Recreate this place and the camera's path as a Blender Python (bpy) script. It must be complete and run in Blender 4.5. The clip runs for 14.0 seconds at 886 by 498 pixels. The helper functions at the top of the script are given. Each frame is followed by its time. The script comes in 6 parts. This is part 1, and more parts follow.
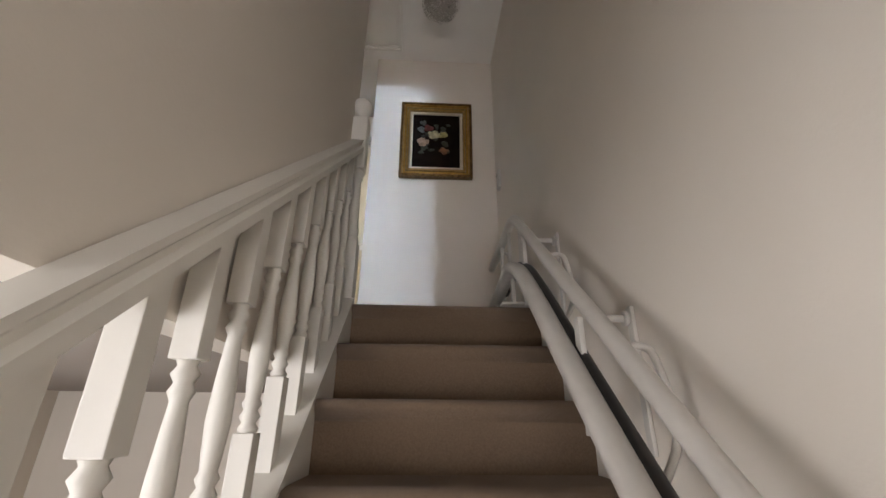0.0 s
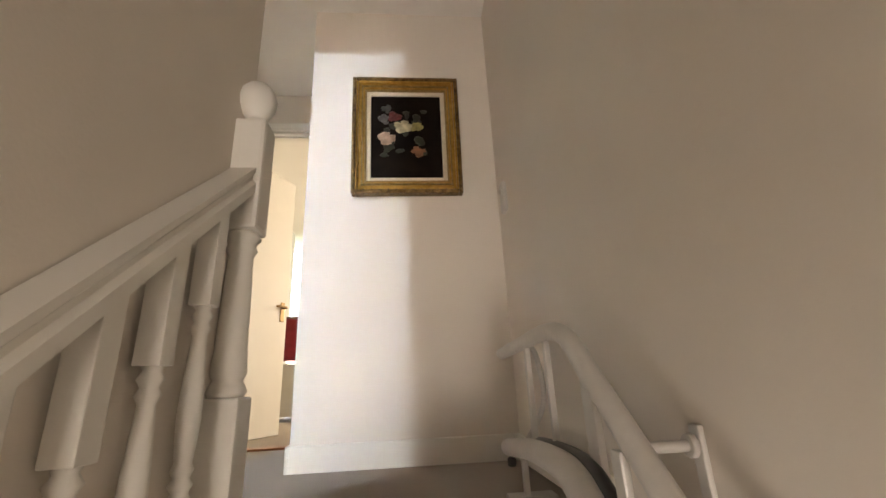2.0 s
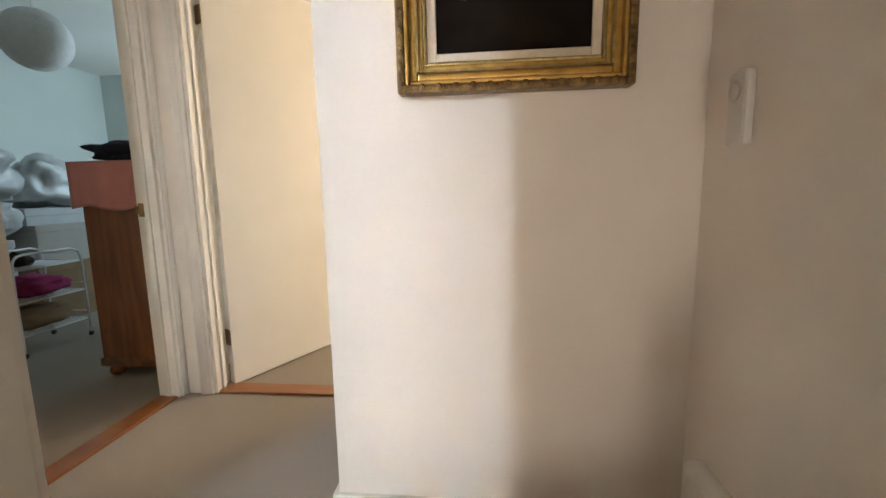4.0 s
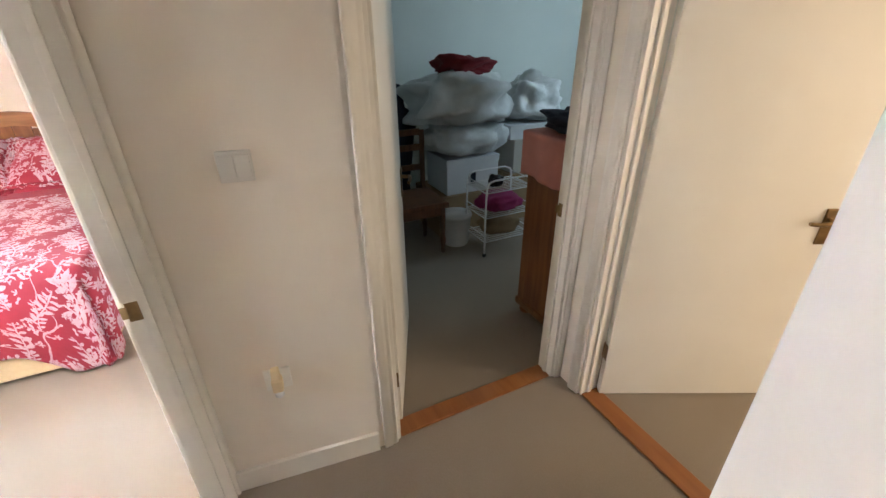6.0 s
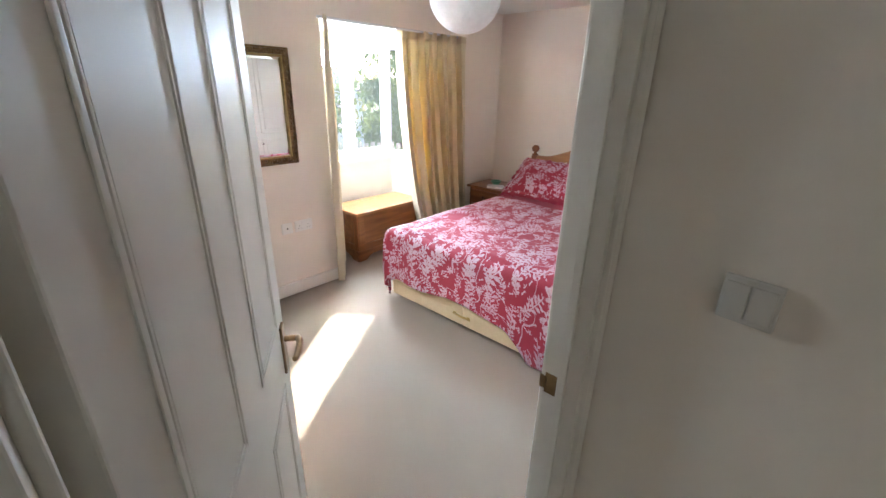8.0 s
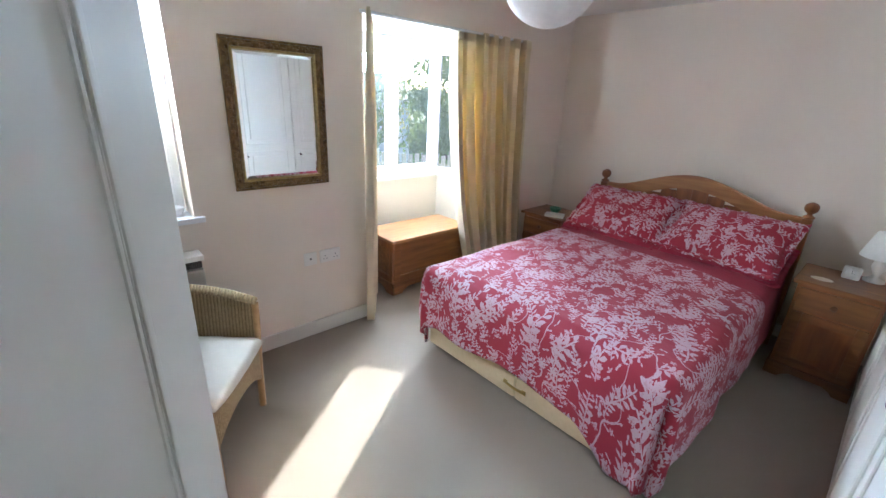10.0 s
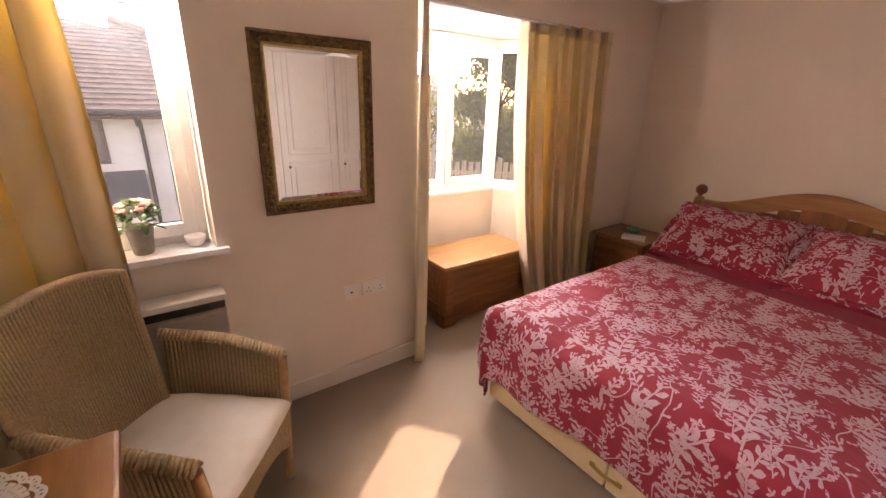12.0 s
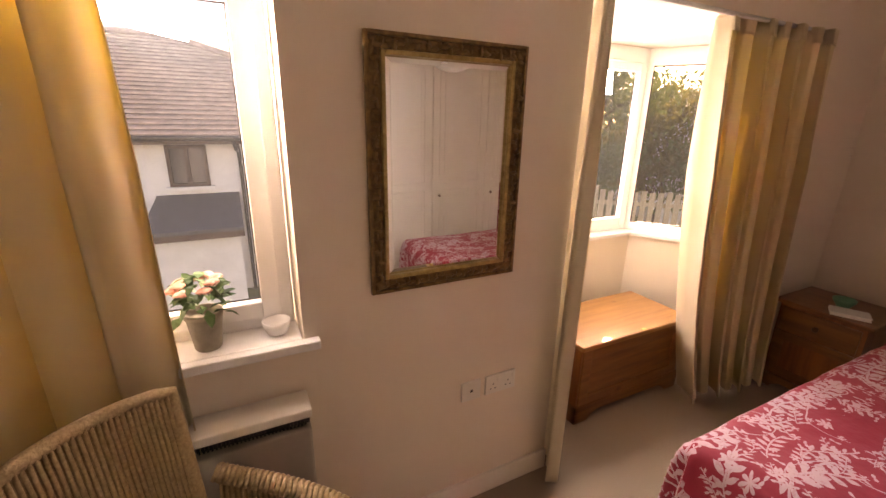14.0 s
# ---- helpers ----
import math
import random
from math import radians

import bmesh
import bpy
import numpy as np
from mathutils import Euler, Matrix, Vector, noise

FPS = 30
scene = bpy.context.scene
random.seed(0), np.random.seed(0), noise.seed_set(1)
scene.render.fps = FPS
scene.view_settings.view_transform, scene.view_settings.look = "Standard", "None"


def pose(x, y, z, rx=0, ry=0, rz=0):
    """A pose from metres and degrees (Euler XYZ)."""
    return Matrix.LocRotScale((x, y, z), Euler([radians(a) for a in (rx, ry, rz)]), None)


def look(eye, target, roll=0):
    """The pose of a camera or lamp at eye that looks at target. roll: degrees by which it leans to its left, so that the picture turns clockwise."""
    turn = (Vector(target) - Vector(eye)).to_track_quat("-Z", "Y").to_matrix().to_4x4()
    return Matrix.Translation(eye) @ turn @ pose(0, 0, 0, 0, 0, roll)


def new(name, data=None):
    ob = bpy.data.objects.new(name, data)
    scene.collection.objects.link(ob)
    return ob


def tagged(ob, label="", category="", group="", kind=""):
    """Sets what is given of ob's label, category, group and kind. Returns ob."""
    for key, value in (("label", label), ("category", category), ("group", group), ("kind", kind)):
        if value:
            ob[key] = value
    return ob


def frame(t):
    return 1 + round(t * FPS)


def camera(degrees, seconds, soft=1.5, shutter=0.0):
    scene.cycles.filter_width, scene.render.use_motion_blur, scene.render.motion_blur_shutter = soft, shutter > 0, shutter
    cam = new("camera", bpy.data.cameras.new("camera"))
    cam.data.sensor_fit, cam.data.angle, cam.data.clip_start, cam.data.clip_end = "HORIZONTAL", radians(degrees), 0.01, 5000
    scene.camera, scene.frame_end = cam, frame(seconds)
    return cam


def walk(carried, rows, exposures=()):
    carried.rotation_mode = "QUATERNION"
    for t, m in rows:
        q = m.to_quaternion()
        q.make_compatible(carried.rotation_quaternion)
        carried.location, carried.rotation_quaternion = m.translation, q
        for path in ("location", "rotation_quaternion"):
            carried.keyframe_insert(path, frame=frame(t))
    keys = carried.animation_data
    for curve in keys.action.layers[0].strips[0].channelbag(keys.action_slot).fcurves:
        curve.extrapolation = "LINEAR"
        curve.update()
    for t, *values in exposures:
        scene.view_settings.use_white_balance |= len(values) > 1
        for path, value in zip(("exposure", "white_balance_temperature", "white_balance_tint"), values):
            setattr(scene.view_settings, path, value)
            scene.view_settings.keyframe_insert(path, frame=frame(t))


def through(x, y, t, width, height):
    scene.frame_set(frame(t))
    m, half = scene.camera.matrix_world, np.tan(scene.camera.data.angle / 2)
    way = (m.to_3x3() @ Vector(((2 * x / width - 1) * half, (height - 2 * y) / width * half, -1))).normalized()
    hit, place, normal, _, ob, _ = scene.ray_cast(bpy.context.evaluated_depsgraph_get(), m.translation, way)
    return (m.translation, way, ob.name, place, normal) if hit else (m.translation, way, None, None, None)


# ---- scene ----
cam = camera(93.8, 14.0)
PATH = [
    (0, (0.421, -2.598, -0.433), (0.508, -0.751, 0.327), 0.4),
    (0.5, (0.461, -2.386, -0.229), (0.693, -0.55, 0.529), 0.5),
    (1, (0.46, -2.208, -0.049), (0.568, -0.352, 0.687), -1.1),
    (1.5, (0.432, -2.041, 0.139), (0.691, -0.174, 0.805), 0.1),
    (2, (0.476, -1.845, 0.309), (0.65, 0.05, 0.925), -2.7),
    (2.2, (0.464, -1.772, 0.35), (0.608, 0.123, 0.972), -1.9),
    (4.3, (0.404, -0.984, 1.074), (0.012, 0.932, 0.654), -1.9),
    (4.5, (0.385, -0.955, 1.152), (-0.218, 0.889, 0.666), -2.1),
    (5, (0.3, -0.812, 1.285), (-0.703, 0.788, 0.628), -1.3),
    (5.5, (0.248, -0.64, 1.386), (-1.1, 0.597, 0.577), -0.7),
    (6, (0.172, -0.521, 1.553), (-1.433, 0.26, 0.651), -0.6),
    (6.5, (0.019, -0.482, 1.555), (-1.746, -0.145, 0.677), -0.1),
    (7, (-0.123, -0.519, 1.592), (-1.936, -0.798, 0.796), 0.4),
    (7.5, (-0.191, -0.532, 1.593), (-1.826, -1.419, 0.858), 1.3),
    (8, (-0.222, -0.514, 1.593), (-1.615, -1.75, 0.864), 1.3),
    (8.2, (-0.23, -0.504, 1.585), (-1.554, -1.818, 0.864), 1.1),
    (10.3, (-0.672, -1.073, 1.581), (-1.946, -2.455, 0.897), 2.7),
    (10.5, (-0.704, -1.11, 1.575), (-1.975, -2.498, 0.897), 2.6),
    (11, (-0.759, -1.193, 1.57), (-2.006, -2.6, 0.888), 2.5),
    (11.5, (-0.797, -1.317, 1.574), (-2.035, -2.731, 0.89), 2.1),
    (12, (-0.831, -1.445, 1.571), (-1.959, -2.951, 0.894), 1.9),
    (12.5, (-0.896, -1.605, 1.577), (-1.612, -3.355, 0.924), 2.1),
    (13, (-0.954, -1.759, 1.579), (-1.347, -3.615, 0.945), 2.3),
    (13.5, (-0.929, -2.011, 1.554), (-1.454, -3.847, 0.961), 1.5),
    (14, (-0.924, -2.192, 1.59), (-1.786, -3.895, 0.992), 1.1),
]
EXPOSURES = [(0.0, 4.2, 6000, 14), (0.5, 4.6, 6600, 18), (1.0, 4.8, 6900, 18), (2.2, 4.95, 7000, 16), (4.5, 4.75, 7100, 17), (6.0, 4.65, 7000, 19), (6.5, 4.5, 6600, 16), (7.0, 4.15, 6400, 13), (8.0, 3.6, 6100, 12), (10.5, 3.1, 5500, 7), (11.0, 3.0, 5550, 7), (11.5, 2.9, 8200, 28), (12.0, 2.65, 9300, 39), (12.5, 2.5, 10400, 43), (13.0, 2.5, 10400, 40), (14.0, 2.35, 10900, 39)]
walk(cam, [(t, look(eye, target, roll)) for t, eye, target, roll in PATH], EXPOSURES)

# ---- world and large lights ----
TO_SUN = Vector((-0.81, -0.587, 0.435)).normalized()
world = bpy.data.worlds.new("sky")
scene.world = world
world.use_nodes = True
wn = world.node_tree.nodes
sky = wn.new("ShaderNodeTexSky")
sky.sky_type, sky.sun_disc = "NISHITA", False
sky.sun_elevation = math.asin(TO_SUN.z)
sky.sun_rotation = math.atan2(TO_SUN.x, TO_SUN.y)
world.node_tree.links.new(sky.outputs[0], wn["Background"].inputs[0])
wn["Background"].inputs[1].default_value = 0.09


def sun_light():
    data = bpy.data.lights.new("sun", "SUN")
    data.energy, data.angle, data.color = 2.2, radians(0.6), (1.0, 0.93, 0.82)
    new("sun", data).matrix_world = look(TO_SUN * 30, (0, 0, 0))


def light_panel(eye, target, w, h, watts, color=(0.86, 0.93, 1.0), spread=180):
    """An added area lamp: the sky's light outside a window, or in one that is never in view, or an unseen fill."""
    data = bpy.data.lights.new("added_light", "AREA")
    data.shape, data.size, data.size_y, data.energy, data.color = "RECTANGLE", w, h, watts, color
    data.spread = radians(spread)
    new("added_light", data).matrix_world = look(eye, target)


sun_light()
light_panel((-2.87, -5.2, 3.0), (-1.7, -2.4, 0.6), 2.4, 1.3, 17)           # sky above the bay
light_panel((-2.1, -4.75, 1.65), (-4.3, -1.2, 1.35), 0.6, 0.9, 7)           # sky east of the bay
light_panel((-2.87, -5.0, 0.25), (-2.8, -2.2, 2.3), 2.2, 0.9, 7, (1.0, 0.95, 0.86))   # added lamp out of view, for light bounced off the ground below the bay
light_panel((-2.95, -4.33, 1.84), (0.1, 0.0, 1.5), 0.50, 0.16, 7.5, (0.64, 0.82, 1.0), 120)         # sky at the top of the bay window
light_panel((-0.67, -3.68, 1.87), (-4.3, -1.2, 1.5), 0.62, 0.10, 6.2, (0.86, 0.93, 1.0), 130)
light_panel((-0.7, -4.6, 2.9), (-1.6, -2.0, 0.5), 1.2, 1.0, 4)           # sky above the small window
light_panel((-2.0, 3.46, 1.6), (-3.95, 1.9, 1.7), 1.2, 1.0, 1.3, (0.55, 0.82, 1.0), 170)   # window of the box room
light_panel((1.6, 3.0, 1.5), (-0.6, 1.6, 1.0), 1.2, 1.2, 2.2, (1.0, 0.88, 0.68))   # window of the end room
light_panel((-1.3, -3.0, -0.9), (0.9, -1.6, -0.3), 1.2, 1.4, 2.6, (1.0, 0.95, 0.88))  # hall window downstairs
light_panel((0.42, -4.5, -0.7), (0.5, 0.0, 1.4), 0.8, 1.0, 0.28, (1.0, 0.93, 0.85), 60)   # added fill up the stairwell from below; no door or glazing is built there


# ---- materials ----
def material(name, col, col2=None, scale=6.0, rough=0.6, bump=0.0, bscale=200.0, metal=0.0, stretch=(1, 1, 1), spec=0.5, detail=4.0, big=0.0, sheen=0.0, coat=0.0):
    m = bpy.data.materials.new(name)
    m.use_nodes = True
    t = m.node_tree
    b = t.nodes["Principled BSDF"]
    b.inputs["Roughness"].default_value, b.inputs["Metallic"].default_value = rough, metal
    b.inputs["Specular IOR Level"].default_value = spec
    b.inputs["Sheen Weight"].default_value, b.inputs["Coat Weight"].default_value = sheen, coat
    co = t.nodes.new("ShaderNodeTexCoord")
    mp = t.nodes.new("ShaderNodeMapping")
    mp.inputs["Scale"].default_value = stretch
    t.links.new(co.outputs["Object"], mp.inputs[0])
    n = t.nodes.new("ShaderNodeTexNoise")
    n.inputs["Scale"].default_value, n.inputs["Detail"].default_value = scale, detail
    t.links.new(mp.outputs[0], n.inputs["Vector"])
    ramp = t.nodes.new("ShaderNodeValToRGB")
    col2 = col2 or tuple(c * 0.88 for c in col)
    ramp.color_ramp.elements[0].position, ramp.color_ramp.elements[1].position = 0.32, 0.68
    ramp.color_ramp.elements[0].color, ramp.color_ramp.elements[1].color = (*col, 1), (*col2, 1)
    t.links.new(n.outputs[0], ramp.inputs[0])
    out = ramp.outputs[0]
    if big:
        n2 = t.nodes.new("ShaderNodeTexNoise")
        n2.inputs["Scale"].default_value = 1.3
        t.links.new(co.outputs["Object"], n2.inputs["Vector"])
        r2 = t.nodes.new("ShaderNodeMapRange")
        r2.inputs[1].default_value, r2.inputs[2].default_value, r2.inputs[3].default_value, r2.inputs[4].default_value = 0.3, 0.7, 1 - big, 1
        t.links.new(n2.outputs[0], r2.inputs[0])
        mx = t.nodes.new("ShaderNodeMix")
        mx.data_type, mx.blend_type = "RGBA", "MULTIPLY"
        mx.inputs[0].default_value = 1
        t.links.new(out, mx.inputs[6])
        t.links.new(r2.outputs[0], mx.inputs[7])
        out = mx.outputs[2]
    t.links.new(out, b.inputs["Base Color"])
    if bump:
        n3 = t.nodes.new("ShaderNodeTexNoise")
        n3.inputs["Scale"].default_value, n3.inputs["Detail"].default_value = bscale, 3
        t.links.new(mp.outputs[0], n3.inputs["Vector"])
        bp = t.nodes.new("ShaderNodeBump")
        bp.inputs["Strength"].default_value, bp.inputs["Distance"].default_value = bump, 0.004
        t.links.new(n3.outputs[0], bp.inputs["Height"])
        t.links.new(bp.outputs[0], b.inputs["Normal"])
    return m


def wood(name, light, dark, axis=0, rough=0.35, knots=True):
    """Varnished pine: grain along one axis, and round knots."""
    st = [9.0, 9.0, 9.0]
    st[axis] = 0.9
    m = material(name, light, dark, 3.2, rough, 0.15, 30, stretch=st, detail=7.0, coat=0.25)
    if knots:
        t = m.node_tree
        b = t.nodes["Principled BSDF"]
        src = b.inputs["Base Color"].links[0].from_socket
        co = t.nodes.new("ShaderNodeTexCoord")
        mp = t.nodes.new("ShaderNodeMapping")
        s2 = [5.2, 5.2, 5.2]
        s2[axis] = 3.2
        mp.inputs["Scale"].default_value = s2
        v = t.nodes.new("ShaderNodeTexVoronoi")
        v.inputs["Scale"].default_value = 1.0
        rp = t.nodes.new("ShaderNodeMapRange")
        rp.inputs[1].default_value, rp.inputs[2].default_value, rp.inputs[3].default_value, rp.inputs[4].default_value = 0.05, 0.11, 0.75, 0.0
        mx = t.nodes.new("ShaderNodeMix")
        mx.data_type = "RGBA"
        mx.inputs[7].default_value = (dark[0] * 0.4, dark[1] * 0.3, dark[2] * 0.3, 1)
        t.links.new(co.outputs["Object"], mp.inputs[0])
        t.links.new(mp.outputs[0], v.inputs["Vector"])
        t.links.new(v.outputs["Distance"], rp.inputs[0])
        t.links.new(rp.outputs[0], mx.inputs[0])
        t.links.new(src, mx.inputs[6])
        t.links.new(mx.outputs[2], b.inputs["Base Color"])
    return m


def floral(name, ground, print_col):
    """Pale leaf and blossom print on a red cotton, in metres of cloth (UV)."""
    m = bpy.data.materials.new(name)
    m.use_nodes = True
    t = m.node_tree
    b = t.nodes["Principled BSDF"]
    b.inputs["Roughness"].default_value, b.inputs["Sheen Weight"].default_value = 0.75, 0.08
    uv = t.nodes.new("ShaderNodeUVMap")
    L = t.links.new

    def calc(op, a, c=None, d=None):
        n = t.nodes.new("ShaderNodeMath")
        n.operation = op
        for i, val in enumerate((a, c, d)):
            if val is None:
                continue
            if isinstance(val, (int, float)):
                n.inputs[i].default_value = val
            else:
                L(val, n.inputs[i])
        return n.outputs[0]

    warp = t.nodes.new("ShaderNodeTexNoise")
    warp.inputs["Scale"].default_value = 9
    L(uv.outputs[0], warp.inputs["Vector"])
    wv = t.nodes.new("ShaderNodeVectorMath")
    wv.operation = "MULTIPLY_ADD"
    wv.inputs[1].default_value, wv.inputs[2].default_value = (0.035, 0.035, 0), (-0.0175, -0.0175, 0)
    L(warp.outputs["Color"], wv.inputs[0])
    ad = t.nodes.new("ShaderNodeVectorMath")
    L(uv.outputs[0], ad.inputs[0])
    L(wv.outputs[0], ad.inputs[1])

    def layer(scale, shift, petals, size, thin):
        mp = t.nodes.new("ShaderNodeMapping")
        mp.inputs["Location"].default_value = (shift, shift * 0.7, 0)
        mp.inputs["Scale"].default_value = (scale, scale, 1)
        L(ad.outputs[0], mp.inputs[0])
        v = t.nodes.new("ShaderNodeTexVoronoi")
        v.voronoi_dimensions = "2D"
        v.inputs["Scale"].default_value = 1
        L(mp.outputs[0], v.inputs["Vector"])
        sub = t.nodes.new("ShaderNodeVectorMath")
        sub.operation = "SUBTRACT"
        L(mp.outputs[0], sub.inputs[0])
        L(v.outputs["Position"], sub.inputs[1])
        sp = t.nodes.new("ShaderNodeSeparateXYZ")
        L(sub.outputs[0], sp.inputs[0])
        rc = t.nodes.new("ShaderNodeSeparateColor")
        L(v.outputs["Color"], rc.inputs[0])
        ang = calc("ADD", calc("ARCTAN2", sp.outputs[1], sp.outputs[0]), calc("MULTIPLY", rc.outputs[0], 6.28))
        r = calc("SQRT", calc("ADD", calc("MULTIPLY", sp.outputs[0], sp.outputs[0]), calc("MULTIPLY", sp.outputs[1], sp.outputs[1])))
        lobe = calc("POWER", calc("ABSOLUTE", calc("COSINE", calc("MULTIPLY", ang, petals / 2))), thin)
        edge = calc("MULTIPLY", calc("MULTIPLY_ADD", lobe, 0.88, 0.12), size)
        return calc("GREATER_THAN", edge, r)

    def sprig(scale, shift, way, leaves, length, width):
        """A curved stem with leaves on both sides, one in each cell of the cloth."""
        mp = t.nodes.new("ShaderNodeMapping")
        mp.inputs["Location"].default_value = (shift, shift * 0.6, 0)
        mp.inputs["Scale"].default_value = (scale, scale, 1)
        L(ad.outputs[0], mp.inputs[0])
        v = t.nodes.new("ShaderNodeTexVoronoi")
        v.voronoi_dimensions = "2D"
        v.inputs["Scale"].default_value, v.inputs["Randomness"].default_value = 1, 0.75
        L(mp.outputs[0], v.inputs["Vector"])
        sub = t.nodes.new("ShaderNodeVectorMath")
        sub.operation = "SUBTRACT"
        L(mp.outputs[0], sub.inputs[0])
        L(v.outputs["Position"], sub.inputs[1])
        rc = t.nodes.new("ShaderNodeSeparateColor")
        L(v.outputs["Color"], rc.inputs[0])
        rot = t.nodes.new("ShaderNodeVectorRotate")
        rot.rotation_type = "Z_AXIS"
        L(sub.outputs[0], rot.inputs["Vector"])
        L(calc("MULTIPLY_ADD", rc.outputs[0], 1.7, way), rot.inputs["Angle"])
        sp = t.nodes.new("ShaderNodeSeparateXYZ")
        L(rot.outputs[0], sp.inputs[0])
        x = sp.outputs[0]
        y = calc("ADD", sp.outputs[1], calc("MULTIPLY", calc("MULTIPLY", x, x), calc("MULTIPLY_ADD", rc.outputs[1], 1.6, -0.8)))
        side = calc("ABSOLUTE", y)
        inside = calc("LESS_THAN", calc("ABSOLUTE", x), 0.47)
        stem = calc("MULTIPLY", calc("LESS_THAN", side, 0.016), inside)
        stagger = calc("MULTIPLY", calc("GREATER_THAN", y, 0.0), 0.5)
        u = calc("DIVIDE", calc("SUBTRACT", calc("FRACT", calc("ADD", calc("MULTIPLY", x, leaves), stagger)), 0.28), leaves)
        along = calc("ADD", calc("MULTIPLY", u, 0.53), calc("MULTIPLY", side, 0.85))
        across = calc("ADD", calc("MULTIPLY", u, -0.85), calc("MULTIPLY", side, 0.53))
        half = calc("MULTIPLY", calc("SUBTRACT", 1.0, calc("MULTIPLY", calc("ABSOLUTE", x), 1.25)), length / 2)
        p = calc("DIVIDE", calc("SUBTRACT", calc("SUBTRACT", along, half), 0.012), half)
        q = calc("DIVIDE", across, calc("MULTIPLY", half, width))
        leaf = calc("LESS_THAN", calc("ADD", calc("MULTIPLY", p, p), calc("ABSOLUTE", q)), 1.0)
        return calc("MAXIMUM", stem, calc("MULTIPLY", leaf, inside))

    masks = [sprig(3.9, 0.0, 0.6, 6.5, 0.25, 0.44), sprig(5.6, 5.3, 0.2, 6.0, 0.25, 0.40), sprig(9.0, 2.9, 1.2, 5.0, 0.26, 0.42), layer(5.4, 3.3, 7, 0.15, 0.8), layer(11.0, 7.7, 5, 0.14, 1.2), layer(15.0, 1.7, 2, 0.24, 5.0)]
    st = t.nodes.new("ShaderNodeTexNoise")
    st.inputs["Scale"].default_value, st.inputs["Detail"].default_value = 5.0, 0.6
    L(uv.outputs[0], st.inputs["Vector"])
    total = calc("LESS_THAN", calc("ABSOLUTE", calc("SUBTRACT", st.outputs[0], 0.5)), 0.005)
    for k in masks:
        total = calc("MAXIMUM", total, k)
    fine = t.nodes.new("ShaderNodeTexNoise")
    fine.inputs["Scale"].default_value, fine.inputs["Detail"].default_value = 70, 2
    L(uv.outputs[0], fine.inputs["Vector"])
    total = calc("MULTIPLY", total, calc("MULTIPLY_ADD", calc("GREATER_THAN", fine.outputs[0], 0.40), 0.22, 0.72))
    gap = t.nodes.new("ShaderNodeTexNoise")
    gap.inputs["Scale"].default_value = 4.5
    L(uv.outputs[0], gap.inputs["Vector"])
    total = calc("MULTIPLY", total, calc("GREATER_THAN", gap.outputs[0], 0.36))
    mx = t.nodes.new("ShaderNodeMix")
    mx.data_type = "RGBA"
    mx.inputs[6].default_value, mx.inputs[7].default_value = (*ground, 1), (*print_col, 1)
    L(total, mx.inputs[0])
    L(mx.outputs[2], b.inputs["Base Color"])
    weave = t.nodes.new("ShaderNodeTexNoise")
    weave.inputs["Scale"].default_value = 26
    L(uv.outputs[0], weave.inputs["Vector"])
    bp = t.nodes.new("ShaderNodeBump")
    bp.inputs["Strength"].default_value, bp.inputs["Distance"].default_value = 0.35, 0.01
    L(weave.outputs[0], bp.inputs["Height"])
    L(bp.outputs[0], b.inputs["Normal"])
    return m


def glass_material():
    m = bpy.data.materials.new("window_glass")
    m.use_nodes = True
    b = m.node_tree.nodes["Principled BSDF"]
    b.inputs["Transmission Weight"].default_value, b.inputs["Roughness"].default_value, b.inputs["IOR"].default_value = 1.0, 0.0, 1.1
    b.inputs["Base Color"].default_value = (0.96, 0.98, 1.0, 1)
    t = m.node_tree
    haze = t.nodes.new("ShaderNodeBsdfTranslucent")     # pale veiling haze over the view, mixed into the glass itself
    haze.inputs[0].default_value = (0.8, 0.88, 0.95, 1)
    mx = t.nodes.new("ShaderNodeMixShader")
    mx.inputs[0].default_value = 0.010
    t.links.new(b.outputs[0], mx.inputs[1])
    t.links.new(haze.outputs[0], mx.inputs[2])
    t.links.new(mx.outputs[0], t.nodes["Material Output"].inputs["Surface"])
    return m


def cloth(name, col, col2, through=0.4):
    """A thin woven cloth that lets light through."""
    m = material(name, col, col2, 3.0, 0.85, 0.25, 900, sheen=0.1)
    t = m.node_tree
    b = t.nodes["Principled BSDF"]
    tr = t.nodes.new("ShaderNodeBsdfTranslucent")
    tr.inputs[0].default_value = (min(1, col[0] * 1.3), min(1, col[1] * 1.15), col[2] * 0.6, 1)
    mx = t.nodes.new("ShaderNodeMixShader")
    mx.inputs[0].default_value = through
    t.links.new(b.outputs[0], mx.inputs[1])
    t.links.new(tr.outputs[0], mx.inputs[2])
    t.links.new(mx.outputs[0], t.nodes["Material Output"].inputs["Surface"])
    return m


M = {}
M["wall"] = material("wall_paint", (0.80, 0.74, 0.655), (0.77, 0.71, 0.625), 2.0, 0.75, 0.10, 130, big=0.04)
M["wall_pink"] = material("bedroom_wall_paint", (0.83, 0.74, 0.64), (0.80, 0.71, 0.61), 2.0, 0.75, 0.10, 130, big=0.04)
M["wall_cool"] = material("box_room_paint", (0.70, 0.74, 0.70), (0.66, 0.71, 0.68), 2.0, 0.8, 0.1, 130, big=0.05)
M["ceiling"] = material("ceiling_paint", (0.86, 0.83, 0.78), (0.83, 0.80, 0.75), 3.0, 0.85, 0.25, 90)
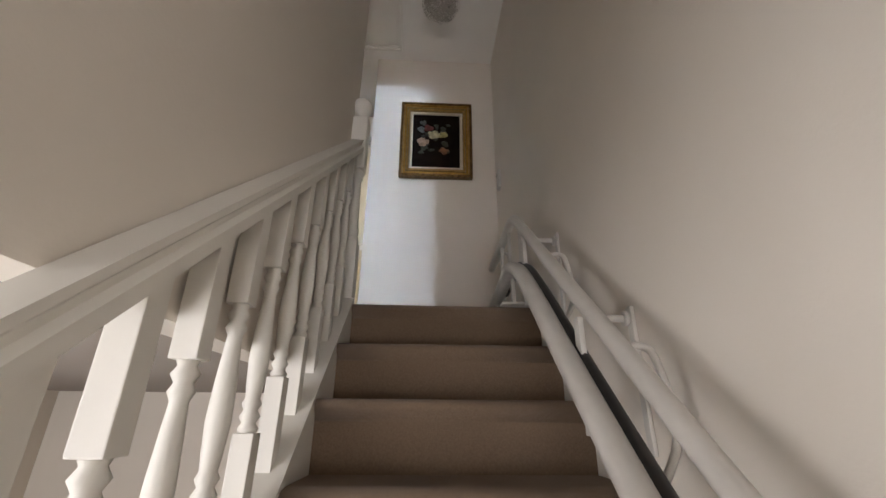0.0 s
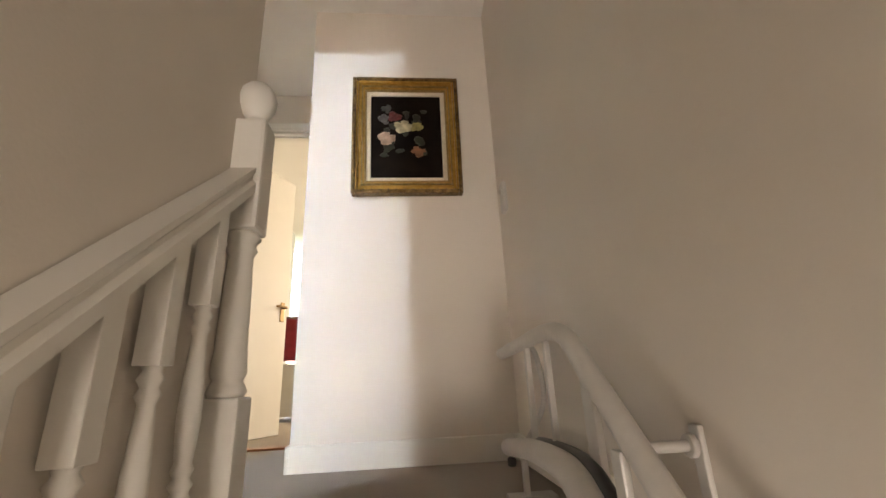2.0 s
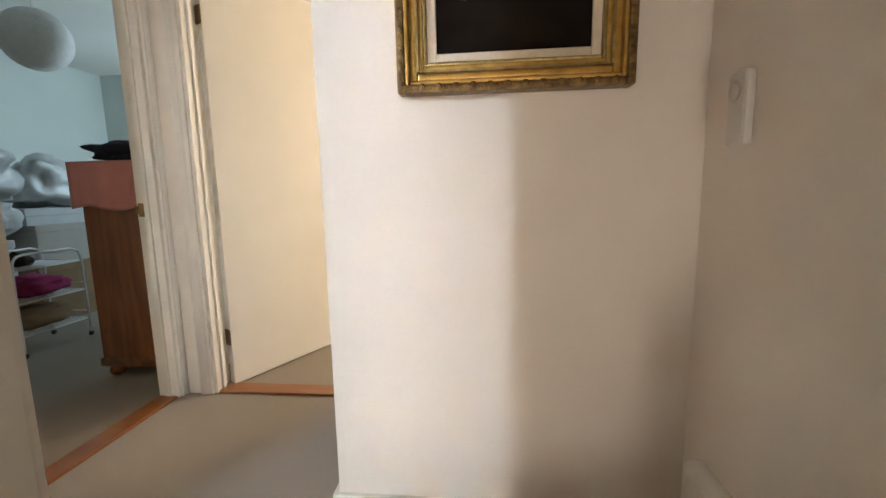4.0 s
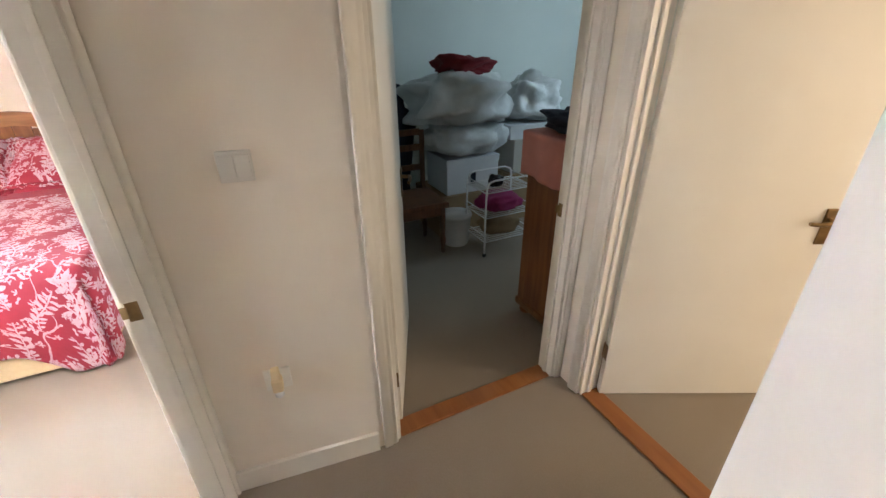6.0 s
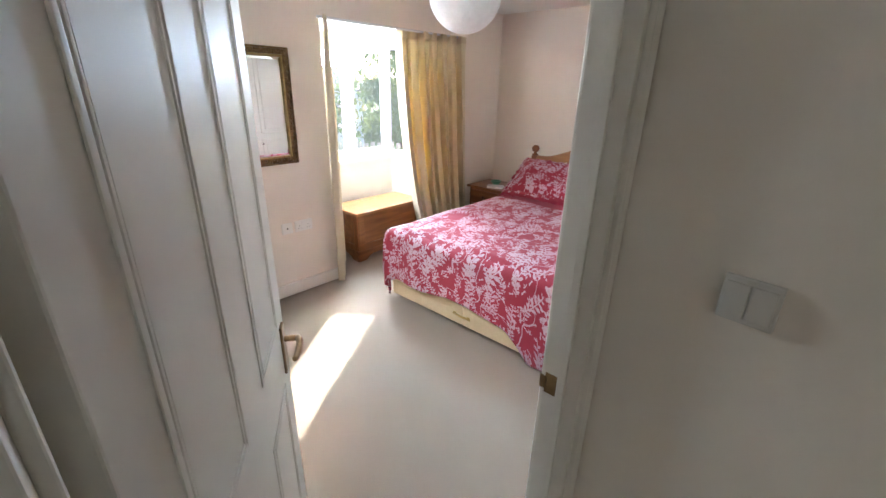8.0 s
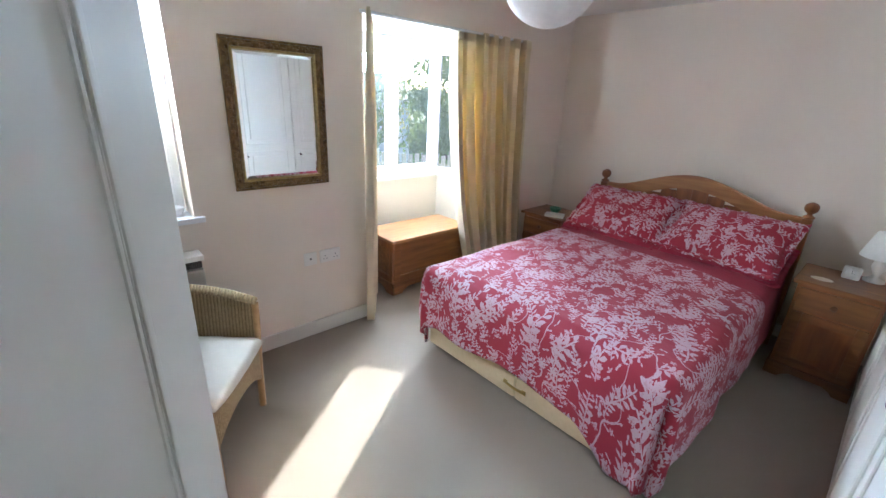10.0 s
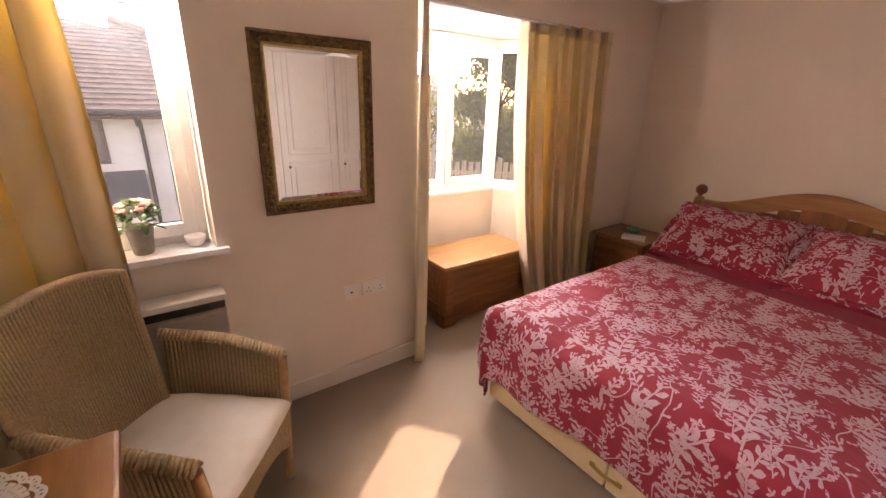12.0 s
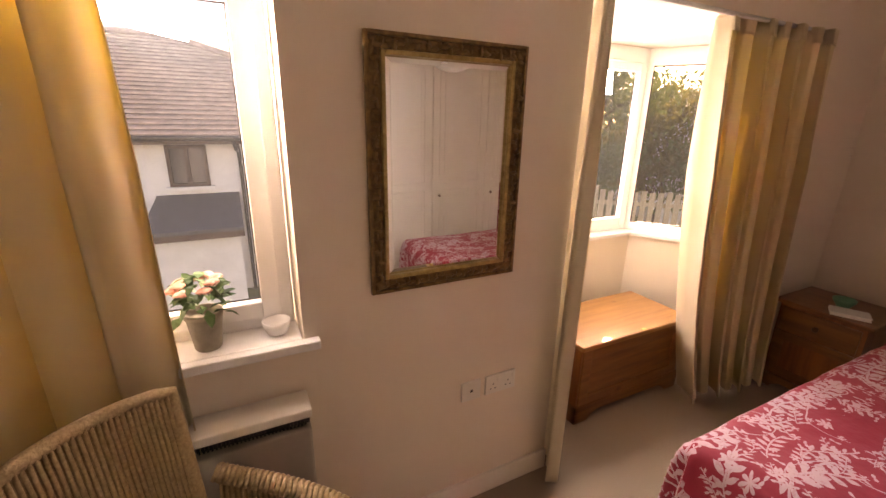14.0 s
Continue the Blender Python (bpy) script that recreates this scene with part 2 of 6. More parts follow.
M["white"] = material("white_gloss_paint", (0.82, 0.79, 0.72), (0.79, 0.76, 0.69), 4.0, 0.52, 0.05, 60, big=0.05)
M["upvc"] = material("white_plastic", (0.86, 0.87, 0.87), (0.83, 0.84, 0.85), 5.0, 0.25)
M["switch"] = material("aged_switch_plastic", (0.60, 0.58, 0.53), (0.57, 0.55, 0.50), 9.0, 0.35)
M["plastic"] = material("switch_plastic", (0.80, 0.78, 0.73), (0.78, 0.76, 0.71), 9.0, 0.3)
M["carpet"] = material("beige_carpet", (0.35, 0.285, 0.22), (0.285, 0.23, 0.175), 180.0, 0.95, 0.9, 420, spec=0.1, big=0.10, sheen=0.3)
M["stair_carpet"] = material("brown_stair_carpet", (0.26, 0.185, 0.125), (0.215, 0.15, 0.10), 180.0, 0.95, 0.9, 420, spec=0.1, big=0.10, sheen=0.2)
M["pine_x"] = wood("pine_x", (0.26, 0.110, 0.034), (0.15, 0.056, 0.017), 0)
M["pine_y"] = wood("pine_y", (0.26, 0.110, 0.034), (0.15, 0.056, 0.017), 1)
M["pine_z"] = wood("pine_z", (0.29, 0.108, 0.031), (0.17, 0.056, 0.016), 2)
M["pine_pale"] = wood("pale_pine", (0.42, 0.20, 0.068), (0.25, 0.10, 0.030), 1)
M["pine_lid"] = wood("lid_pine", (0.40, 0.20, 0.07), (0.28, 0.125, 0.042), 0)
M["oak"] = wood("threshold_wood", (0.36, 0.13, 0.035), (0.27, 0.09, 0.022), 0, 0.3, False)
M["dark_wood"] = wood("dark_wood", (0.16, 0.065, 0.028), (0.09, 0.035, 0.016), 2, 0.4, False)
M["brass"] = material("brass", (0.60, 0.43, 0.17), (0.50, 0.34, 0.12), 20, 0.28, metal=1.0)
M["bronze"] = material("aged_brass", (0.30, 0.20, 0.10), (0.18, 0.12, 0.06), 20, 0.35, metal=1.0)
M["chrome"] = material("chrome", (0.75, 0.75, 0.75), (0.7, 0.7, 0.7), 20, 0.15, metal=1.0)
M["gold"] = material("gilt_wood", (0.60, 0.37, 0.10), (0.40, 0.225, 0.05), 26, 0.36, 0.5, 120, metal=0.6)
M["gilt_dark"] = material("aged_gilt", (0.27, 0.17, 0.065), (0.10, 0.06, 0.026), 45, 0.42, 0.8, 160, metal=0.7)
M["gilt_bright"] = material("worn_gilt", (0.46, 0.34, 0.15), (0.30, 0.21, 0.08), 60, 0.35, 0.4, 200, metal=0.8)
M["linen"] = material("linen_liner", (0.72, 0.64, 0.50), (0.66, 0.58, 0.45), 60, 0.85, 0.3, 600)
M["oil_dark"] = material("dark_oil_paint", (0.016, 0.011, 0.008), (0.009, 0.007, 0.006), 9.0, 0.7, 0.2, 240, spec=0.03)
M["mirror"] = material("mirror_glass", (0.80, 0.80, 0.78), (0.79, 0.79, 0.77), 2, 0.02, metal=1.0)
M["duvet"] = floral("floral_cotton", (0.30, 0.012, 0.036), (0.52, 0.37, 0.43))
M["crimson"] = material("crimson_cotton", (0.30, 0.012, 0.040), (0.265, 0.010, 0.034), 12, 0.8, 0.4, 160, sheen=0.05)
M["cream"] = material("cream_divan_cloth", (0.72, 0.58, 0.36), (0.68, 0.54, 0.33), 40, 0.85, 0.3, 500)
M["cushion"] = material("white_cotton", (0.78, 0.75, 0.68), (0.73, 0.70, 0.63), 14, 0.85, 0.4, 220)
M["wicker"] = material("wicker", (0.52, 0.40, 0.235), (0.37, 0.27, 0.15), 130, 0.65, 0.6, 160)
# darker wicker behind strands and under the cushion: shade put into the colour
M["wicker_shaded"] = material("wicker_shade", (0.34, 0.245, 0.135), (0.25, 0.175, 0.09), 130, 0.7, 0.6, 160)
M["cane"] = material("cane", (0.50, 0.31, 0.14), (0.40, 0.235, 0.10), 30, 0.45, 0.2, 60)
M["curtain"] = cloth("cream_curtain", (0.66, 0.585, 0.45), (0.60, 0.53, 0.40), 0.18)
M["rail"] = material("rail_enamel", (0.66, 0.63, 0.58), (0.61, 0.58, 0.53), 14, 0.32, big=0.1)
M["black"] = material("black_rubber", (0.015, 0.014, 0.013), (0.03, 0.028, 0.026), 30, 0.35)
M["grey"] = material("grey_plastic", (0.07, 0.065, 0.06), (0.05, 0.047, 0.045), 30, 0.45)
M["heater"] = material("heater_enamel", (0.50, 0.47, 0.42), (0.47, 0.44, 0.39), 8, 0.4)
M["glass"] = glass_material()
M["pot"] = material("stone_pot", (0.30, 0.27, 0.22), (0.22, 0.20, 0.16), 30, 0.7, 0.4, 90)
M["leaf"] = material("leaf_green", (0.05, 0.13, 0.045), (0.09, 0.20, 0.07), 30, 0.5)
M["petal"] = material("peach_petal", (0.80, 0.36, 0.28), (0.86, 0.55, 0.44), 30, 0.6)
M["lace"] = material("white_lace", (0.82, 0.80, 0.76), (0.75, 0.73, 0.69), 60, 0.9)
M["paper"] = material("paper_shade", (0.84, 0.83, 0.80), (0.78, 0.77, 0.74), 26, 0.9, 0.8, 60)
M["pink"] = material("pink_cloth", (0.62, 0.26, 0.22), (0.56, 0.22, 0.19), 9, 0.85, 0.4, 100)
M["red"] = material("red_wool", (0.20, 0.012, 0.018), (0.15, 0.008, 0.012), 14, 0.9, 0.6, 120)
M["magenta"] = material("magenta_cloth", (0.36, 0.03, 0.13), (0.28, 0.02, 0.10), 14, 0.9, 0.6, 120)
M["navy"] = material("navy_cloth", (0.012, 0.016, 0.03), (0.02, 0.026, 0.045), 14, 0.9, 0.6, 120)
M["plastic_bag"] = material("clear_bag", (0.62, 0.64, 0.64), (0.50, 0.52, 0.52), 8, 0.28, 0.7, 22)
M["card"] = material("cardboard", (0.34, 0.23, 0.13), (0.30, 0.20, 0.11), 9, 0.85, 0.2, 90)
M["white_card"] = material("white_card", (0.66, 0.68, 0.70), (0.62, 0.64, 0.66), 9, 0.6)
M["green_glaze"] = material("green_glaze", (0.12, 0.34, 0.24), (0.09, 0.28, 0.19), 20, 0.3)
M["render"] = material("white_render", (0.74, 0.73, 0.71), (0.68, 0.67, 0.65), 5, 0.9, 0.3, 60, big=0.1)
M["tile"] = material("roof_tile", (0.33, 0.255, 0.215), (0.22, 0.165, 0.14), 5, 0.8, 0.4, 40, big=0.25)
M["slate"] = material("slate_and_roof_shade", (0.055, 0.06, 0.07), (0.04, 0.043, 0.05), 5, 0.6, 0.3, 40)
M["fascia"] = material("brown_fascia", (0.05, 0.026, 0.018), (0.04, 0.02, 0.014), 5, 0.5)
M["dark_pane"] = material("dark_pane", (0.03, 0.035, 0.04), (0.05, 0.055, 0.06), 2, 0.08)
M["bark"] = material("bark", (0.09, 0.065, 0.045), (0.05, 0.036, 0.026), 18, 0.9, 0.8, 40)
M["foliage"] = cloth("tree_leaf", (0.085, 0.125, 0.055), (0.11, 0.15, 0.075), 0.45)
M["foliage2"] = cloth("autumn_leaf", (0.14, 0.14, 0.06), (0.11, 0.12, 0.05), 0.45)
M["fence"] = material("weathered_boards", (0.42, 0.37, 0.26), (0.30, 0.26, 0.18), 7, 0.85, 0.4, 60, stretch=(6, 6, 0.6), big=0.2)
M["grass"] = material("grass_ground", (0.06, 0.09, 0.03), (0.10, 0.10, 0.05), 2, 0.95, 0.5, 20)


# ---- building helpers ----
def cube(bm, a, b, bevel=0.0, mat=None, seg=2):
    """A box from corner a to corner b, with its edges rounded by bevel."""
    r = bmesh.ops.create_cube(bm, size=1)
    vs = r["verts"]
    for v in vs:
        v.co = Vector([(a[i] + b[i]) / 2 + v.co[i] * (b[i] - a[i]) for i in range(3)])
    if bevel:
        es = list({e for v in vs for e in v.link_edges})
        r = bmesh.ops.bevel(bm, geom=es, offset=bevel, segments=seg, affect="EDGES", profile=0.6)
        vs = list({v for f in r["faces"] for v in f.verts} | {v for v in vs if v.is_valid})
    if mat is not None:
        bmesh.ops.transform(bm, matrix=mat, verts=vs)
    return vs


def boxes(*pairs, bevel=0.0):
    bm = bmesh.new()
    for a, b in pairs:
        cube(bm, a, b, bevel)
    return bm


def lathe(bm, profile, n=20, centre=(0, 0, 0), mat=None):
    """A turned shape from (radius, height) pairs, round the z axis."""
    rings = []
    for r, z in profile:
        rings.append([bm.verts.new((centre[0] + max(r, 1e-4) * math.cos(2 * math.pi * i / n), centre[1] + max(r, 1e-4) * math.sin(2 * math.pi * i / n), centre[2] + z)) for i in range(n)])
    for p, q in zip(rings, rings[1:]):
        for i in range(n):
            bm.faces.new((p[i], p[(i + 1) % n], q[(i + 1) % n], q[i])).smooth = True
    bm.faces.new(rings[0][::-1])
    bm.faces.new(rings[-1])
    if mat is not None:
        bmesh.ops.transform(bm, matrix=mat, verts=[v for g in rings for v in g])


def tube(bm, pts, r, n=10, flat=1.0):
    """A round bar swept along points."""
    pts = [Vector(p) for p in pts]
    rings = []
    side = None
    for i, p in enumerate(pts):
        d = (pts[min(i + 1, len(pts) - 1)] - pts[max(i - 1, 0)]).normalized()
        if side is None:
            side = d.cross(Vector((0, 0, 1)))
            if side.length < 0.1:
                side = d.cross(Vector((1, 0, 0)))
        side = (side - d * side.dot(d)).normalized()
        up = side.cross(d)
        rr = r[i] if isinstance(r, (list, tuple)) else r
        rings.append([bm.verts.new(p + side * rr * flat * math.cos(2 * math.pi * k / n) + up * rr * math.sin(2 * math.pi * k / n)) for k in range(n)])
    for a, b in zip(rings, rings[1:]):
        for k in range(n):
            bm.faces.new((a[k], a[(k + 1) % n], b[(k + 1) % n], b[k])).smooth = True
    bm.faces.new(rings[0][::-1])
    bm.faces.new(rings[-1])


def bend(pts, steps=8):
    """A smooth curve through points."""
    pts = [Vector(p) for p in pts]
    out = []
    for i in range(len(pts) - 1):
        p0, p1, p2, p3 = pts[max(i - 1, 0)], pts[i], pts[i + 1], pts[min(i + 2, len(pts) - 1)]
        for k in range(steps):
            s = k / steps
            out.append(0.5 * ((2 * p1) + (p2 - p0) * s + (2 * p0 - 5 * p1 + 4 * p2 - p3) * s * s + (3 * p1 - p0 - 3 * p2 + p3) * s ** 3))
    return out + [pts[-1]]


def ball(bm, c, r, squash=(1, 1, 1), n=14, rough=0.0):
    vs = bmesh.ops.create_uvsphere(bm, u_segments=n, v_segments=max(6, n // 2 + 2), radius=1)["verts"]
    for v in vs:
        d = v.co.normalized()
        k = 1 + rough * noise.noise(d * 2.3 + Vector(c) * 3.1)
        v.co = Vector((c[0] + d.x * r * squash[0] * k, c[1] + d.y * r * squash[1] * k, c[2] + d.z * r * squash[2] * k))
        for f in v.link_faces:
            f.smooth = True
    return vs


def frame_bars(bm, u0, u1, v0, v1, w, d0, d1, bevel=0.004):
    """A rectangular frame in local x (u) and z (v), depth along y, bars of width w."""
    cube(bm, (u0, d0, v0), (u0 + w, d1, v1), bevel)
    cube(bm, (u1 - w, d0, v0), (u1, d1, v1), bevel)
    cube(bm, (u0 + w, d0, v0), (u1 - w, d1, v0 + w), bevel)
    cube(bm, (u0 + w, d0, v1 - w), (u1 - w, d1, v1), bevel)


def grid(bm, nu, nv, place, uv=None):
    """A sheet of nu by nv quads; place(s, t) gives each point for s and t from 0 to 1."""
    vs = [[bm.verts.new(place(i / nu, j / nv)) for j in range(nv + 1)] for i in range(nu + 1)]
    lay = bm.loops.layers.uv.verify() if uv else None
    for i in range(nu):
        for j in range(nv):
            f = bm.faces.new((vs[i][j], vs[i + 1][j], vs[i + 1][j + 1], vs[i][j + 1]))
            f.smooth = True
            if uv:
                for l, (a, b) in zip(f.loops, ((i, j), (i + 1, j), (i + 1, j + 1), (i, j + 1))):
                    l[lay].uv = uv(a / nu, b / nv)


def part(name, bm, mat, parent=None, label="", thick=0.0, smooth=False, kind=""):
    me = bpy.data.meshes.new(name)
    bm.normal_update()
    if smooth:
        for f in bm.faces:
            f.smooth = True
    bm.to_mesh(me)
    bm.free()
    me.materials.append(M[mat] if isinstance(mat, str) else mat)
    ob = new(name, me)
    ob.parent = parent
    if label:
        ob["label"] = label
    if kind:
        ob["kind"] = kind
    if thick:
        md = ob.modifiers.new("thickness", "SOLIDIFY")
        md.thickness, md.offset = thick, 0
    return ob


def thing(name, label, category, m=None, group="", kind=""):
    ob = new(name)
    ob.empty_display_size = 0.1
    if m is not None:
        ob.matrix_basis = m
    return tagged(ob, label, category, group, kind)


def structure(name, bm, mat, label, category="wall"):
    return tagged(part(name, bm, mat), label, category, kind="structure")


# ---- structure ----
CH = 2.32
SOUTH = -3.405
WESTX = -4.36
HALL = -2.47


def prism(bm, pts, z0, z1):
    """An upright block on a plan outline."""
    lo = [bm.verts.new((x, y, z0)) for x, y in pts]
    hi = [bm.verts.new((x, y, z1)) for x, y in pts]
    n = len(pts)
    bm.faces.new(lo[::-1])
    bm.faces.new(hi)
    for i in range(n):
        bm.faces.new((lo[i], lo[(i + 1) % n], hi[(i + 1) % n], hi[i]))
    bmesh.ops.recalc_face_normals(bm, faces=bm.faces[:])


BAY = [(-2.08, -3.62), (-2.36, -4.13), (-3.38, -4.13), (-3.72, -3.62)]        # inner face under the window boards
BAY_GLASS = [(-1.98, -3.66), (-2.34, -4.22), (-3.40, -4.22), (-3.79, -3.66)]   # line of the window frames
BAY_OUT = [(-1.93, -3.70), (-2.30, -4.30), (-3.44, -4.30), (-3.84, -3.70)]
fl = boxes(((-4.5, -3.5, -0.3), (-0.03, -0.9, 0)), ((-4.5, -0.9, -0.3), (0.07, 4.2, 0)), ((0.07, -0.905, -0.3), (0.93, 0.0, 0)), ((0.07, 0, -0.3), (2.1, 4.2, 0)),
           ((-1.7, -4.6, -0.3), (-0.03, -3.62, -0.02)))
prism(fl, [(-2.02, -3.5), (-2.33, -4.2), (-3.41, -4.2), (-3.8, -3.5)], -0.3, 0)
structure("floor", fl, "carpet", "beige cut-pile carpet through the upstairs rooms", "floor")
structure("floor_hall", boxes(((-1.7, -4.6, HALL - 0.1), (0.93, 0.1, HALL))), "carpet", "carpeted floor of the hall downstairs", "floor")
structure("ceiling", boxes(((-4.5, -3.7, CH), (2.1, 4.2, CH + 0.12)), ((-0.03, -4.7, CH), (1.1, -3.7, CH + 0.12))), "ceiling", "matt white plaster ceiling", "ceiling")

structure("wall_stair", boxes(((0.93, -4.7, HALL), (1.05, 0.1, CH))), "wall", "cream painted wall beside the staircase")
structure("wall_picture", boxes(((0, 0, 0), (0.93, 0.1, CH)), ((0, 0.1, 0), (0.1, 0.72, CH))), "wall", "cream painted wall that carries the flower painting")
structure("wall_end", boxes(((-1.13, 0.72, 0), (-0.89, 0.82, CH)), ((-0.05, 0.72, 0), (2.0, 0.82, CH)), ((-0.89, 0.72, 2.03), (-0.05, 0.82, CH)), ((-1.13, 0.69, 0), (-1.03, 0.72, CH))), "wall", "cream painted wall round the end door")
ww = boxes(((-1.13, -0.17, 2.03), (-1.03, 0.69, CH)))
prism(ww, [(-1.03, -0.17), (-1.03, -0.24), (-1.10, -0.80), (-1.078, -0.80), (-1.078, -0.90), (-1.25, -0.90), (-1.25, -0.35), (-1.13, -0.17)], 0, CH)
structure("wall_switch", ww, "wall", "cream painted landing wall with a light switch")
structure("wall_bedroom_door", boxes(((-0.17, -0.90, 0), (0.045, -0.80, CH)), ((-1.078, -0.90, 2.03), (-0.17, -0.80, CH))), "wall", "cream painted wall over the bedroom door")
structure("wall_bulkhead", boxes(((-0.03, -4.6, -0.3), (0.045, -0.90, CH))), "wall", "cream painted wall above the open staircase")
structure("wall_cupboard", boxes(((-0.20, SOUTH, 0), (-0.03, -1.02, CH)), ((-0.17, -1.02, 0), (-0.03, -0.90, CH))), "wall_pink", "pale painted wall round the built-in cupboard")
structure("wall_south", boxes(((-0.28, -3.62, 0), (-0.03, SOUTH, CH)), ((-1.06, -3.62, 0), (-0.28, SOUTH, 0.905)), ((-1.06, -3.62, 1.97), (-0.28, SOUTH, CH)),
                              ((-2.10, -3.62, 0), (-1.06, SOUTH, CH)), ((-3.74, -3.62, 2.04), (-2.10, SOUTH, CH)), ((WESTX, -3.62, 0), (-3.74, SOUTH, CH))),
          "wall_pink", "pale pink painted bedroom wall with two windows")
structure("wall_west", boxes(((WESTX - 0.12, -3.62, 0), (WESTX, -0.25, CH))), "wall_pink", "pale pink painted wall behind the bed")
structure("wall_north", boxes(((WESTX, -0.35, 0), (-1.25, -0.25, CH))), "wall_pink", "pale painted wall behind the wardrobes")
structure("wall_box_room", boxes(((-4.1, -0.25, 0), (-3.95, 3.6, CH)), ((-3.95, 3.5, 0), (-1.03, 3.6, CH)), ((-1.13, 0.82, 0), (-1.03, 3.5, CH)), ((-3.95, -0.25, 0), (-1.25, -0.235, CH))), "wall_cool", "pale painted walls of the box room")
structure("wall_end_room", boxes(((2.0, 0.82, 0), (2.1, 4.1, CH)), ((-1.03, 4.0, 0), (2.0, 4.1, CH))), "wall", "cream painted walls of the end room")
structure("wall_hall", boxes(((-1.7, -4.6, HALL), (-1.6, 0.1, -0.3)), ((-1.6, -0.05, HALL), (0.93, 0.1, -0.3)), ((-1.6, -4.7, HALL), (0.93, -4.6, -0.3)), ((-0.03, -4.7, -0.3), (0.93, -4.6, CH))), "wall", "white painted walls of the hall downstairs")


def bay_walls():
    bm = bmesh.new()
    for i in range(3):
        prism(bm, [BAY[i], BAY[i + 1], BAY_OUT[i + 1], BAY_OUT[i]], -0.3, 0.838)
        prism(bm, [BAY_GLASS[i], BAY_GLASS[i + 1], BAY_OUT[i + 1], BAY_OUT[i]], 1.99, 2.3)
    cube(bm, (-2.10, -3.70, -0.3), (-1.90, -3.62, 2.3))
    cube(bm, (-3.90, -3.70, -0.3), (-3.74, -3.62, 2.3))
    structure("wall_bay", bm, "wall", "cream painted walls of the bay window")
    bm = bmesh.new()
    prism(bm, [(-2.04, -3.6), (-2.33, -4.25), (-3.41, -4.25), (-3.80, -3.6)], 2.045, 2.3)
    structure("ceiling_bay", bm, "ceiling", "white painted soffit of the bay window", "ceiling")
    bm = bmesh.new()
    prism(bm, [(-2.00, -3.64), (-2.34, -4.24), (-3.40, -4.24), (-3.78, -3.64), (-3.68, -3.58), (-3.355, -4.105), (-2.385, -4.105), (-2.11, -3.58)], 0.838, 0.865)
    bmesh.ops.bevel(bm, geom=[e for e in bm.edges if abs(e.verts[0].co.z - e.verts[1].co.z) < 0.001], offset=0.005, segments=2, affect="EDGES")
    structure("sill_bay", bm, "upvc", "white window board in the bay", "window sill")
    bm = bmesh.new()
    for i in range(3):
        p, q = Vector((*BAY_GLASS[i], 0)), Vector((*BAY_GLASS[i + 1], 0))
        cube(bm, (0, -0.03, 1.985), ((q - p).length, 0.05, 2.042), 0.004, pose(p.x, p.y, 0, 0, 0, math.degrees(math.atan2(q.y - p.y, q.x - p.x))))
    structure("trim_bay", bm, "upvc", "white plastic head trim over the bay windows", "trim")


bay_walls()


def window_unit(name, p, q, z0, z1, lights, label, opening=()):
    """A plastic window between two plan points, with its lights side by side. Inside is to the left of the way from p to q."""
    p, q = Vector((*p, 0)), Vector((*q, 0))
    w = (q - p).length
    th = math.degrees(math.atan2(q.y - p.y, q.x - p.x))
    top = thing(name, label, "window", pose(p.x, p.y, 0, 0, 0, th), kind="structure")
    bm = bmesh.new()
    frame_bars(bm, 0, w, z0, z1, 0.05, -0.035, 0.03)
    part("window_frame", bm, "upvc", top)
    lw = (w - 0.1 + 0.04) / lights
    for i in range(lights):
        a, b = 0.05 + i * lw, 0.05 + (i + 1) * lw - 0.04
        if i:
            part("mullion", boxes(((a - 0.04, -0.035, z0 + 0.05), (a, 0.03, z1 - 0.05)), bevel=0.004), "upvc", top)
        o = 0.0
        if i in opening:
            bm = bmesh.new()
            frame_bars(bm, a - 0.012, b + 0.012, z0 + 0.038, z1 - 0.038, 0.055, 0.005, 0.045)
            sash = part("sash", bm, "upvc", top)
            o = 0.04
            bm = bmesh.new()
            hx = a + 0.02 if i % 2 else b - 0.02
            cube(bm, (hx - 0.012, 0.045, 1.35), (hx + 0.012, 0.058, 1.42), 0.003)
            cube(bm, (hx - 0.009, 0.056, 1.26), (hx + 0.009, 0.078, 1.40), 0.005)
            part("window_handle", bm, "upvc", sash, "white lever handle")
        pane = part("pane", boxes(((a + o, -0.004, z0 + 0.05 + o), (b - o, 0.004, z1 - 0.05 - o))), "glass", top, "clear glass pane")
        pane.visible_shadow = False
        bm = bmesh.new()
        frame_bars(bm, a + o, b - o, z0 + 0.05 + o, z1 - 0.05 - o, 0.007, 0.0045, 0.0085, 0)
        part("gasket", bm, "black", top, "black rubber seal")
    return top


window_unit("window_1", BAY_GLASS[2], BAY_GLASS[1], 0.865, 1.99, 2, "white plastic bay window with two casements", (0, 1))
window_unit("window_2", BAY_GLASS[3], BAY_GLASS[2], 0.865, 1.99, 1, "white plastic fixed side light of the bay")
window_unit("window_3", BAY_GLASS[1], BAY_GLASS[0], 0.865, 1.99, 1, "white plastic fixed side light of the bay")
window_unit("window_4", (-1.05, -3.56), (-0.29, -3.56), 0.935, 1.965, 1, "white plastic casement window over a deep sill", (0,))
